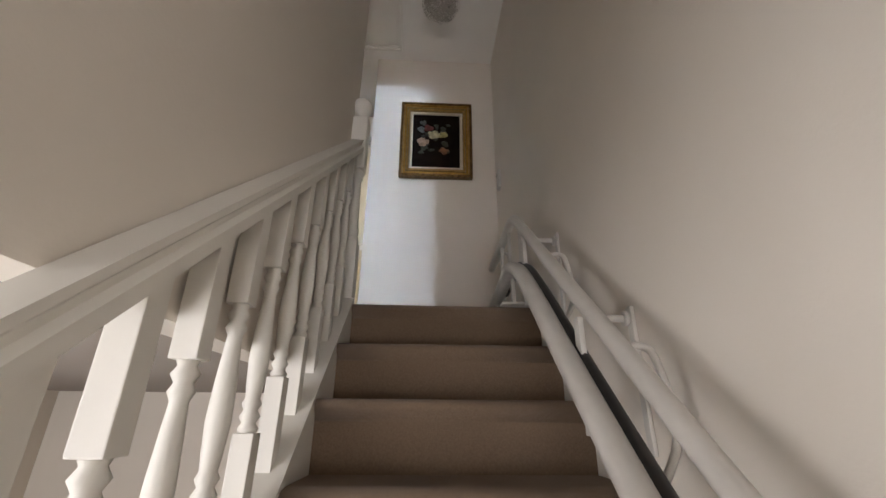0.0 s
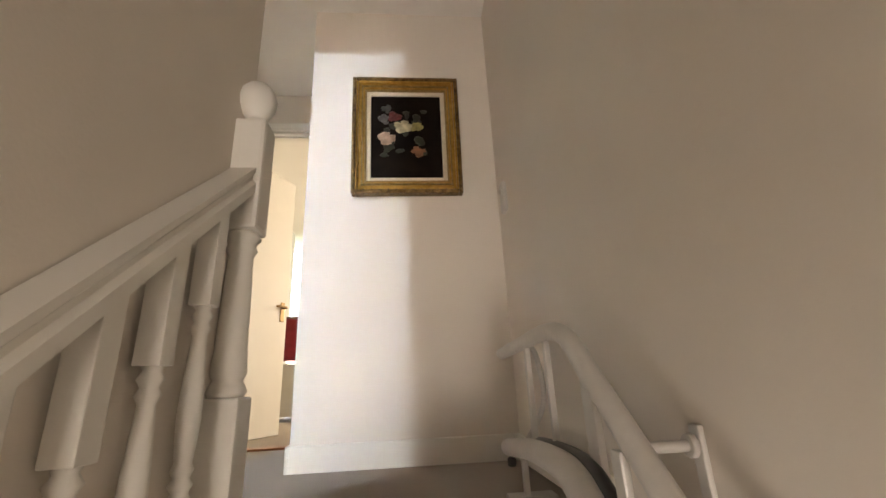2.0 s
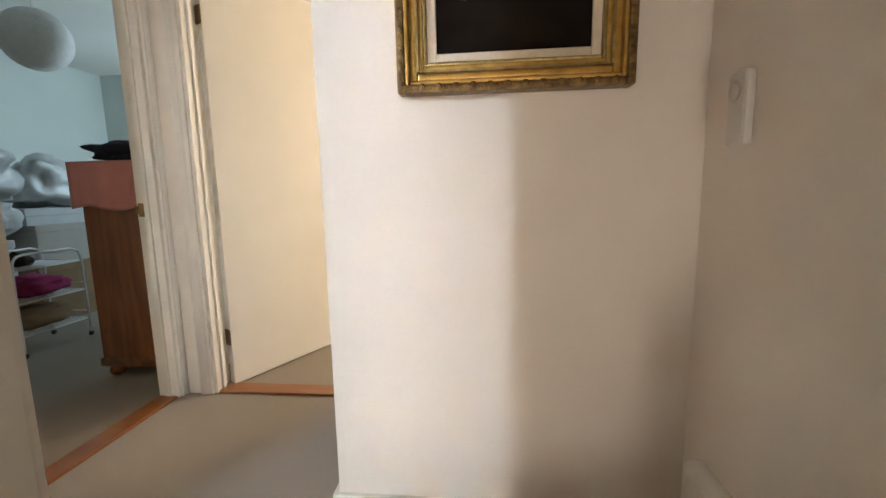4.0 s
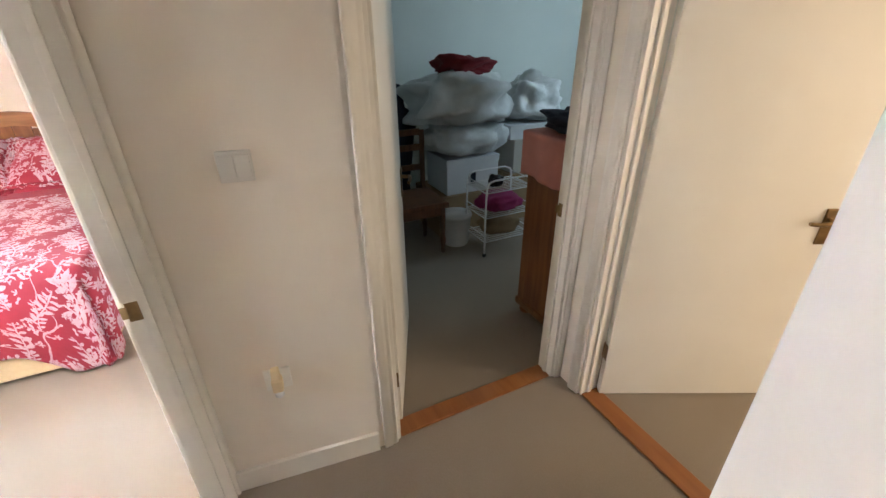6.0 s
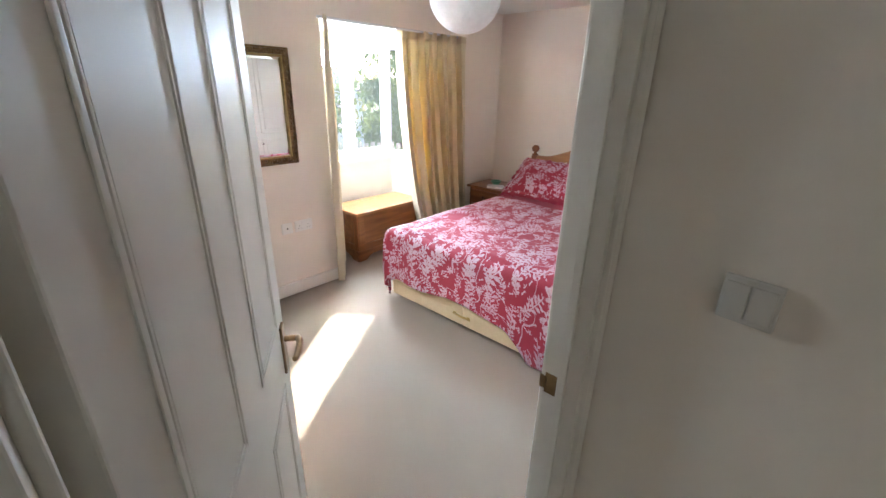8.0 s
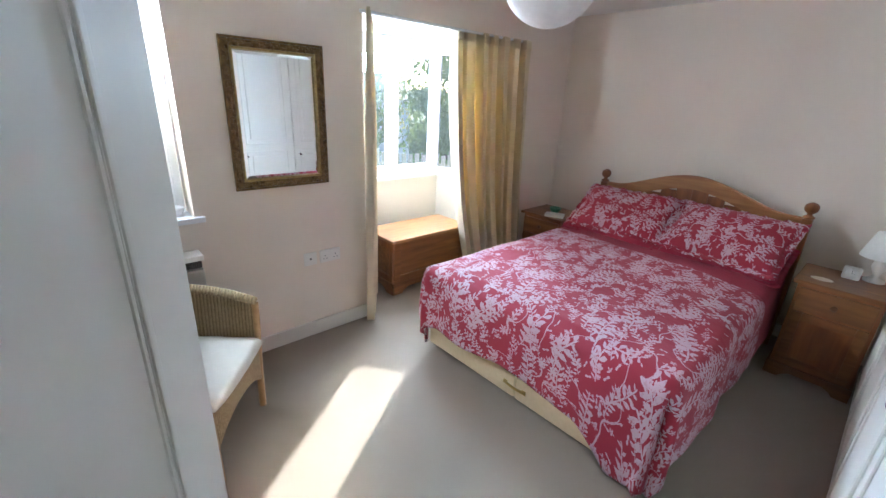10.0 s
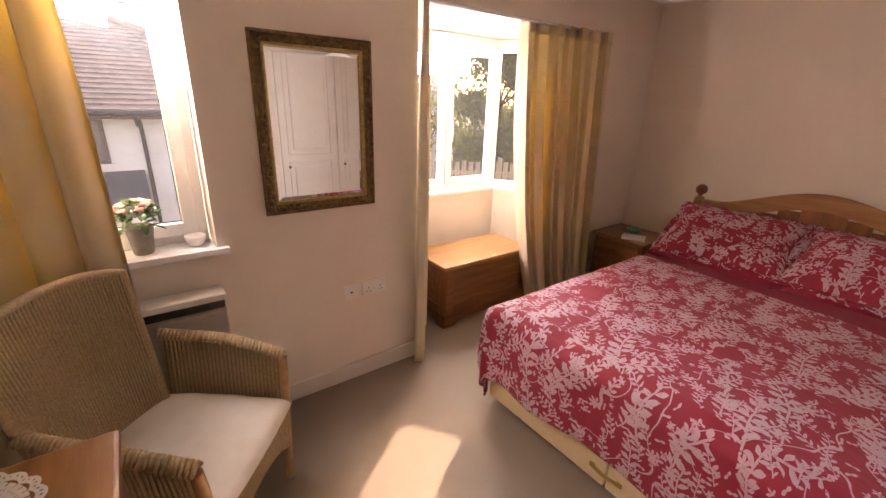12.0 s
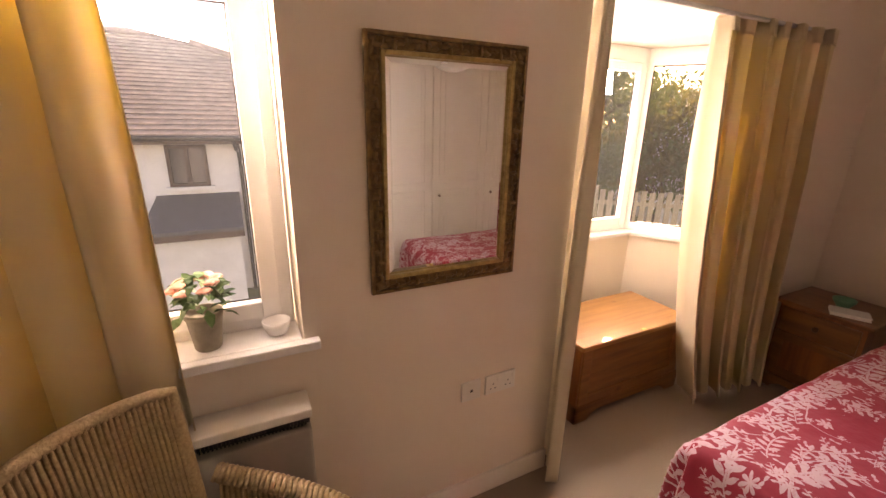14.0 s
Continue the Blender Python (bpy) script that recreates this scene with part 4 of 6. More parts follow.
def tinsel_shade():
    top = thing("pendant_lamp", "grey feathery pendant shade hanging from the landing ceiling", "lamp", pose(0.485, -0.70, 2.10))
    rnd = random.Random(8)
    bm = bmesh.new()
    for i in range(420):
        d = Vector((rnd.gauss(0, 1), rnd.gauss(0, 1), rnd.gauss(0, 1))).normalized()
        r = 0.13 * rnd.uniform(0.75, 1.0)
        side = d.cross(Vector((rnd.uniform(-1, 1), rnd.uniform(-1, 1), 0.3))).normalized() * 0.006
        up = d.cross(side).normalized() * 0.018
        c = d * r
        bm.faces.new([bm.verts.new(c + q) for q in (side, up, -side, -up)])
        bm.faces.new([bm.verts.new(q) for q in (c * 0.3 + side * 0.2, c + side * 0.25, c - side * 0.25)])
    part("shade", bm, "heater", top, "grey petal shade", 0.0008)
    bm = bmesh.new()
    tube(bm, [(0, 0, 0.05), (0, 0, CH - 2.10 - 0.02)], 0.003, 8)
    part("flex", bm, "plastic", top)
    bm = bmesh.new()
    lathe(bm, [(0.04, 0), (0.038, 0.012), (0.02, 0.022)], 18, (0, 0, CH - 2.10 - 0.022))
    part("ceiling_rose", bm, "plastic", top)


picture()
wall_button()
switch()
tinsel_shade()


# ---- bedroom ----
def bed():
    top = thing("double_bed", "double divan bed with a pine headboard and cream base", "bed", pose(0, 0, 0))
    X0, X1, Y0, Y1 = -4.12, -2.20, -2.80, -1.36
    ym = (Y0 + Y1) / 2
    for a, b in ((Y0, ym - 0.003), (ym + 0.003, Y1)):
        part("divan_base", boxes(((X0, a, 0.035), (X1, b, 0.33)), bevel=0.012), "cream", top, "cream cloth divan half")
        for x in (X0 + 0.08, X1 - 0.08):
            bm = bmesh.new()
            lathe(bm, [(0.02, 0), (0.024, 0.01), (0.018, 0.036)], 12, (x, (a + b) / 2, 0))
            part("castor", bm, "black", top)
    bm = boxes(((X1, ym - 0.075, 0.098), (X1 + 0.007, ym - 0.05, 0.122)), ((X1, ym + 0.05, 0.098), (X1 + 0.007, ym + 0.075, 0.122)), bevel=0.002)
    tube(bm, [(X1 + 0.009, ym - 0.07, 0.112), (X1 + 0.012, ym, 0.107), (X1 + 0.009, ym + 0.07, 0.112)], 0.008, 8)
    part("link_bar", bm, "brass", top, "brass link bar joining the base")
    part("mattress", boxes(((X0, Y0, 0.33), (X1, Y1, 0.545)), bevel=0.04), "cushion", top)
    # headboard: posts with finials, arched top rail, panel
    for y in (-2.745, -1.325):
        bm = bmesh.new()
        cube(bm, (-4.19, y - 0.028, 0), (-4.134, y + 0.028, 0.94), 0.006)
        lathe(bm, [(0.022, 0.935), (0.034, 0.945), (0.034, 0.955), (0.016, 0.965), (0.016, 0.975), (0.034, 0.99), (0.040, 1.01), (0.036, 1.03), (0.026, 1.04), (0.016, 1.046), (0.001, 1.05)], 18, (-4.162, y, 0))
        part("bedpost", bm, "pine_z", top, "turned pine post with a finial")

    def crown(y):
        k = (y + 2.035) / 0.68
        a = abs(k)
        return 0.955 + 0.15 * (0.5 + 0.5 * math.cos(min(a / 0.86, 1) * math.pi)) ** 0.75 - 0.01 * a
    bm = bmesh.new()
    n = 40
    rows = []
    for x in (-4.178, -4.146):
        rows.append([(bm.verts.new((x, -2.717 + 1.364 * i / n, crown(-2.717 + 1.364 * i / n))), bm.verts.new((x, -2.717 + 1.364 * i / n, crown(-2.717 + 1.364 * i / n) - 0.105))) for i in range(n + 1)])
    for i in range(n):
        (a0, a1), (b0, b1) = rows[0][i], rows[0][i + 1]
        (c0, c1), (d0, d1) = rows[1][i], rows[1][i + 1]
        for f in ((a0, a1, b1, b0), (c0, d0, d1, c1), (a0, b0, d0, c0), (a1, c1, d1, b1)):
            bm.faces.new(f)
    bmesh.ops.recalc_face_normals(bm, faces=bm.faces[:])
    bmesh.ops.bevel(bm, geom=[e for e in bm.edges if len(e.link_faces) == 2 and e.calc_face_angle(0) > 1.2 and e.calc_length() < 0.06 and abs(e.verts[0].co.x - e.verts[1].co.x) < 0.001], offset=0.006, segments=2, affect="EDGES")
    part("top_rail", bm, "pine_pale", top, "arched pine top rail")
    for i in range(12):
        bm = bmesh.new()
        y0 = -2.717 + 1.364 * i / 12
        y1 = y0 + 1.364 / 12
        cube(bm, (-4.170, y0 + 0.001, 0.45), (-4.154, y1 - 0.001, min(crown(y0), crown(y1)) - 0.09), 0.002)
        part("board", bm, "pine_z", top)
    part("lower_rail", boxes(((-4.178, -2.717, 0.38), (-4.146, -1.353, 0.46)), bevel=0.005), "pine_y", top)

    # bedding
    def drape(x_head, hang_foot, hang_side, lift, wave, seed, foot=True, hang_north=None, skew=0.0):
        W = (Y1 - Y0) + hang_side + (hang_north or hang_side)
        Lx = (X1 - x_head) + (hang_foot if foot else 0)

        def place(s, t):
            v = s * W - hang_side
            u = x_head + t * Lx - skew * (1 - s) * (1 - t)
            if foot:
                u += t ** 5 * (0.30 * min(1, max(0, (v - (Y1 - Y0) + 0.34) / 0.26)) ** 1.5 + 0.10 * min(1, max(0, (0.12 - v) / 0.2)) + 0.018 * math.sin(v * 7.0))
            ou = max(0, u - (X1 - 0.02)) if foot else 0.0
            ov = max(0, -(v - 0.02)) or max(0, v - (Y1 - Y0) + 0.02)
            sy = -1 if v < 0.02 else 1
            o = math.hypot(ou, ov)
            x, y = min(u, X1 - 0.02), Y0 + min(max(v, 0.02), Y1 - Y0 - 0.02)
            z = 0.545 + lift
            if o > 0:
                r = 0.06
                ux, uy = ou / o, sy * ov / o
                if o < r * 1.57:
                    a = o / r
                    out, down = r * math.sin(a), r * (1 - math.cos(a))
                else:
                    out, down = r, r + o - r * 1.57
                fold = math.sin((x * 9 + y * 10) + seed) * 0.5 + math.sin(x * 17 - y * 15 + seed * 2) * 0.35
                if ou and ov:
                    fold += 1.4 * math.sin(math.atan2(ov, ou) * 6 + seed)
                out += wave * fold * min(1, down / 0.12) + 0.02 * min(1, down / 0.3)
                x += ux * out
                y += uy * out
                z -= down
            z += 0.010 * noise.noise(Vector((x * 3.1, y * 3.3, seed))) + 0.005 * noise.noise(Vector((x * 9, y * 8, seed)))
            edge = min(v + 0.0, Y1 - Y0 - v) if 0 < v < Y1 - Y0 else 0
            z += lift * 0.6 * min(1, max(edge, 0) / 0.25) if not o else 0
            return Vector((x, y, max(z, 0.03)))
        return place, (lambda s, t: (s * W, t * Lx))
    cover = thing("duvet", "crimson duvet with pale leaf print spread over the bed", "duvet")
    bm = bmesh.new()
    place, uv = drape(-3.40, 0.375, 0.32, 0.035, 0.018, 1.3, True, 0.44, 0.22)
    grid(bm, 96, 100, place, uv)
    part("printed_cover", bm, "duvet", cover, "", 0.022)
    bm = bmesh.new()
    place, uv = drape(-4.02, 0, 0.28, 0.030, 0.012, 4.1, False, 0.40)
    grid(bm, 70, 24, lambda s, t: place(s, t * 0.365), uv)
    part("folded_back_edge", bm, "crimson", cover, "plain crimson turned-back edge", 0.018)

    def pillow(name, label, mat, cx, cy, cz, tilt, turn, w=0.72, d=0.48, th=0.19):
        t = thing(name, label, "pillow", pose(cx, cy, cz, 0, tilt, turn))

        def body(s, q, sign):
            a, b = 2 * s - 1, 2 * q - 1
            fall = max(0, (1 - abs(a) ** 3.2)) ** 0.55 * max(0, (1 - abs(b) ** 3.2)) ** 0.55
            pinch = 1 - 0.06 * (1 - abs(b)) - 0.0
            frill = 0.006 * math.sin(a * 40) * (abs(b) > 0.9) + 0.006 * math.sin(b * 34) * (abs(a) > 0.93)
            return Vector((b * d / 2 * (1 - 0.07 * (1 - a * a)), a * w / 2 * pinch, sign * th / 2 * fall + frill + 0.008 * noise.noise(Vector((a * 2, b * 2, sign * 3 + cy)))))
        bm = bmesh.new()
        grid(bm, 34, 26, lambda s, q: body(s, q, 1), lambda s, q: (s * w + cy, q * d))
        grid(bm, 34, 26, lambda s, q: body(1 - s, q, -1), lambda s, q: (s * w + cy, q * d + 1))
        bmesh.ops.remove_doubles(bm, verts=bm.verts, dist=0.0006)
        part("pillowcase", bm, mat, t)
        bm = bmesh.new()
        k = 0.035
        pts = []
        for i in range(120):
            s = i / 120 * 4
            e, q = int(s), (s - int(s)) * 2 - 1
            a, b = ((q, -1), (1, q), (-q, 1), (-1, -q))[e]
            pts.append((a, b))
        ring = []
        for i, (a, b) in enumerate(pts):
            p = body((a + 1) / 2, (b + 1) / 2, 1)
            o = Vector((b, a, 0)).normalized()
            wob = 0.007 * math.sin(i * 1.3)
            ring.append((bm.verts.new(p + Vector((0, 0, wob * 0.3)) - o * 0.006), bm.verts.new(p + o * k + Vector((0, 0, wob)))))
        lay = bm.loops.layers.uv.verify()
        for i in range(120):
            (a, b), (c, dd) = ring[i], ring[(i + 1) % 120]
            f = bm.faces.new((a, b, dd, c))
            f.smooth = True
            for l in f.loops:
                l[lay].uv = (l.vert.co.y + cy, l.vert.co.x)
        part("flange", bm, mat, t, "", 0.006)
    pillow("pillow", "plain crimson pillow under the printed one", "crimson", -3.915, -2.44, 0.66, 16, 0)
    pillow("pillow", "plain crimson pillow under the printed one", "crimson", -3.915, -1.68, 0.66, 16, 1)
    pillow("pillow", "crimson pillow with a pale leaf print, against the headboard", "duvet", -3.90, -2.42, 0.775, 32, 4)
    pillow("pillow", "crimson pillow with a pale leaf print, against the headboard", "duvet", -3.89, -1.69, 0.775, 32, -5)


def knob(bm, at, way, r=0.016):
    """A turned knob; way: the direction it points in."""
    q = Vector(way).to_track_quat("Z", "Y").to_matrix().to_4x4()
    lathe(bm, [(r * 0.65, 0), (r * 0.55, r * 0.5), (r * 0.95, r * 0.95), (r, r * 1.3), (r * 0.75, r * 1.65), (r * 0.2, r * 1.8)], 16, mat=Matrix.Translation(at) @ q)


def nightstand(y0, y1, xf, h, label):
    """A bedside cabinet against the west wall, its front at x = xf."""
    top = thing("bedside_cabinet", label, "bedside cabinet", pose(0, 0, 0), "bedside cabinets")
    xb = xf - 0.42
    part("carcass", boxes(((xb, y0 + 0.015, 0.07), (xf - 0.02, y1 - 0.015, h - 0.025)), bevel=0.003), "pine_z", top)
    part("cabinet_top", boxes(((xb - 0.005, y0 - 0.01, h - 0.025), (xf + 0.012, y1 + 0.01, h)), bevel=0.008), "pine_y", top, "rounded pine top")
    dr = part("drawer", boxes(((xf - 0.02, y0 + 0.035, h - 0.185), (xf - 0.002, y1 - 0.035, h - 0.045)), bevel=0.005), "pine_y", top)
    bm = bmesh.new()
    knob(bm, (xf - 0.002, (y0 + y1) / 2, h - 0.115), (1, 0, 0))
    part("knob", bm, "dark_wood", dr, "turned wooden knob")
    bm = bmesh.new()
    bmx = boxes(((xf - 0.02, y0 + 0.035, 0.10), (xf - 0.006, y1 - 0.035, h - 0.20)), bevel=0.003)
    door = part("cabinet_door", bmx, "pine_z", top)
    for a, b in (((xf - 0.006, y0 + 0.035, 0.10), (xf - 0.001, y0 + 0.085, h - 0.20)), ((xf - 0.006, y1 - 0.085, 0.10), (xf - 0.001, y1 - 0.035, h - 0.20)), ((xf - 0.006, y0 + 0.085, 0.10), (xf - 0.001, y1 - 0.085, 0.15)), ((xf - 0.006, y0 + 0.085, h - 0.25), (xf - 0.001, y1 - 0.085, h - 0.20))):
        cube(bm, a, b, 0.002)
    part("door_rail", bm, "pine_y", door)
    bm = bmesh.new()
    plinth(bm, (xb, y0), (xf, y1), 0.085)
    part("plinth", bm, "pine_y", top, "pine plinth with bracket feet")


def plinth(bm, a, b, h, foot=0.09):
    """Boards round a base, each cut away between bracket feet."""
    t = 0.018
    for (x0, y0), (x1, y1), n in (((a[0], a[1]), (b[0], a[1]), (0, 1)), ((b[0], a[1]), (b[0], b[1]), (-1, 0)), ((a[0], b[1]), (b[0], b[1]), (0, -1)), ((a[0], a[1]), (a[0], b[1]), (1, 0))):
        ln = math.hypot(x1 - x0, y1 - y0)
        d = ((x1 - x0) / ln, (y1 - y0) / ln)
        prof = [(0, 0), (foot * 0.8, 0), (foot, h * 0.25), (foot * 1.4, h * 0.5), (ln - foot * 1.4, h * 0.5), (ln - foot, h * 0.25), (ln - foot * 0.8, 0), (ln, 0), (ln, h), (0, h)]
        front = [bm.verts.new((x0 + d[0] * s, y0 + d[1] * s, z)) for s, z in prof]
        back = [bm.verts.new((x0 + d[0] * s + n[0] * t, y0 + d[1] * s + n[1] * t, z)) for s, z in prof]
        for q in range(len(prof)):
            k = (q + 1) % len(prof)
            bm.faces.new((front[q], front[k], back[k], back[q]))
        for ring in (front, back):
            bm.faces.new((ring[0], ring[1], ring[2], ring[3], ring[9]))
            bm.faces.new((ring[3], ring[4], ring[8], ring[9]))
            bm.faces.new((ring[4], ring[5], ring[6], ring[7], ring[8]))
    bmesh.ops.recalc_face_normals(bm, faces=bm.faces[:])


def blanket_chest():
    top = thing("blanket_chest", "varnished pine blanket chest with panelled sides in the bay", "chest", pose(0, 0, 0))
    x0, x1, y0, y1, h = -3.275, -2.43, -3.975, -3.545, 0.485
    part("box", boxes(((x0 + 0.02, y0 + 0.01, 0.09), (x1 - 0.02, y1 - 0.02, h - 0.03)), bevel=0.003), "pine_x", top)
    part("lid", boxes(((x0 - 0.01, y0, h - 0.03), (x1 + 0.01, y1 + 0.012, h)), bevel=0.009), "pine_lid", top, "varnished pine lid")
    bm = bmesh.new()
    frame_bars(bm, x0 + 0.02, x1 - 0.02, 0.10, h - 0.032, 0.065, y1 - 0.02, y1 - 0.006, 0.003)
    part("front_frame", bm, "pine_x", top)
    for xa, xb in ((x1 - 0.02, x1 - 0.006), (x0 + 0.006, x0 + 0.02)):
        bm = bmesh.new()
        for a, b in (((xa, y0 + 0.012, 0.10), (xb, y0 + 0.072, h - 0.032)), ((xa, y1 - 0.072, 0.10), (xb, y1 - 0.012, h - 0.032)), ((xa, y0 + 0.072, 0.10), (xb, y1 - 0.072, 0.16)), ((xa, y0 + 0.072, h - 0.09), (xb, y1 - 0.072, h - 0.032))):
            cube(bm, a, b, 0.003)
        part("side_frame", bm, "pine_z", top)
    bm = bmesh.new()
    plinth(bm, (x0, y0), (x1, y1), 0.105, 0.12)
    part("plinth", bm, "pine_x", top, "pine plinth with bracket feet")
    part("catch", boxes(((-2.90, y1 - 0.012, h - 0.0), (-2.87, y1 + 0.008, h + 0.002))), "brass", top, "small brass catch")


def mirror():
    x0, x1, z0, z1, y = -1.823, -1.277, 1.045, 1.818, SOUTH
    top = thing("wall_mirror", "rectangular wall mirror in a carved dark gilt frame", "mirror", pose(x0, y + 0.004, z0))
    w, h = x1 - x0, z1 - z0
    bm = bmesh.new()
    frame_bars(bm, 0, w, 0, h, 0.012, 0, 0.020, 0.004)
    frame_bars(bm, 0.012, w - 0.012, 0.012, h - 0.012, 0.034, 0, 0.014, 0.006)
    part("frame", bm, "gilt_dark", top)
    bm = bmesh.new()
    frame_bars(bm, 0.046, w - 0.046, 0.046, h - 0.046, 0.014, 0, 0.020, 0.005)
    part("inner_fillet", bm, "gilt_bright", top, "bright gilt inner edge")
    rnd = random.Random(5)
    bm = bmesh.new()
    per = 2 * (w + h)
    for i in range(150):
        s = i / 150 * per
        o = 0.028 + 0.007 * math.sin(i * 1.9)
        if s < w: p = (s, o)
        elif s < w + h: p = (w - o, s - w)
        elif s < 2 * w + h: p = (per - h - s, h - o)
        else: p = (o, per - s)
        c = (min(max(p[0], o), w - o), 0.015, min(max(p[1], o), h - o))
        ball(bm, c, rnd.uniform(0.007, 0.012), (1.3 if i % 2 else 0.7, 0.7, 0.7 if i % 2 else 1.3), 8, 0.6)
    part("carved_ornament", bm, "bronze", top, "carved leaf ornament", kind="stuff")
    bm = bmesh.new()
    a, b = 0.058, 0.020
    o = [bm.verts.new((x, 0.006, z)) for x, z in ((a, a), (w - a, a), (w - a, h - a), (a, h - a))]
    i4 = [bm.verts.new((x, 0.009, z)) for x, z in ((a + b, a + b), (w - a - b, a + b), (w - a - b, h - a - b), (a + b, h - a - b))]
    bm.faces.new(i4[::-1])
    for k in range(4):
        bm.faces.new((o[k], i4[k], i4[(k + 1) % 4], o[(k + 1) % 4]))
    bmesh.ops.recalc_face_normals(bm, faces=bm.faces[:])
    part("mirror_glass", bm, "mirror", top, "bevelled silvered glass")


def socket(x0, x1, z, gangs):
    top = thing("wall_socket", "white double wall socket" if gangs > 1 else "white single wall outlet", "socket", pose(x0, SOUTH, z), "sockets under the mirror")
    part("plate", boxes(((0, 0, 0), (x1 - x0, 0.010, 0.086)), bevel=0.003), "plastic", top)
    for g in range(gangs):
        c = (g + 0.5) * (x1 - x0) / gangs
        for dx, dz, w, h in ((0, 0.046, 0.004, 0.008), (-0.011, 0.025, 0.007, 0.004), (0.011, 0.025, 0.007, 0.004)) if gangs > 1 else ((0, 0.043, 0.012, 0.012),):
            part("pin_hole", boxes(((c + dx - w / 2, 0.0095, dz - h / 2), (c + dx + w / 2, 0.0106, dz + h / 2))), "black", top)
        if gangs > 1:
            part("rocker", boxes(((c - 0.030, 0.009, 0.058), (c - 0.018, 0.013, 0.076)), bevel=0.001), "plastic", top)


def curtain(name, label, a0, a1, b0, b1, z0, z1, folds, amp, seed, header=True):
    """A pleated curtain: top edge a0 to a1, hem b0 to b1 in plan."""
    top = thing(name, label, "curtain", group="curtains")
    a0, a1, b0, b1 = (Vector((*p, 0)) for p in (a0, a1, b0, b1))

    def place(s, t):
        s2 = s + 0.012 * math.sin(t * 3 + s * 19 + seed)
        p = a0.lerp(a1, s2).lerp(b0.lerp(b1, s2), t ** 2.0)
        d = (a1 - a0).normalized()
        n = Vector((-d.y, d.x, 0))
        ph = s * folds * 2 * math.pi + 0.5 * math.sin(s * 11 + seed) + 0.3 * t * math.sin(s * 7 + seed * 2)
        k = amp * (0.45 + 0.75 * min(1, t * 3)) * (0.8 + 0.35 * math.sin(s * 23 + seed))
        side = 1 if n.dot(Vector((-1.8, -1.6, 0)) - a0) > 0 else -1
        wave = side * (2.2 * abs(math.sin(ph / 2)) ** 0.75 - 1.3) + 0.12 * math.sin(2 * ph + 1)
        p = p + n * (k * wave) + d * (k * 0.5 * math.cos(ph))
        p.z = z1 + (z0 - z1) * t
        return p
    bm = bmesh.new()
    grid(bm, folds * 14, 36, place)
    part("cloth", bm, "curtain", top, "", 0.004)
    if header:
        bm = bmesh.new()

        def head(s, t):
            p = place(s, 0.0)
            q = a0.lerp(a1, s)
            q.z = p.z
            return q + (p - q) * (1.0 + 0.35 * t) + Vector((0, 0.004, -0.07 * t + 0.012))
        grid(bm, folds * 14, 4, head)
        part("pleated_heading", bm, "curtain", top, "gathered heading tape", 0.004)
    return top


def curtain_track(label, *pts):
    bm = bmesh.new()
    tube(bm, pts, 0.010, 8)
    return tagged(part("curtain_track", bm, "upvc"), label, "curtain track")


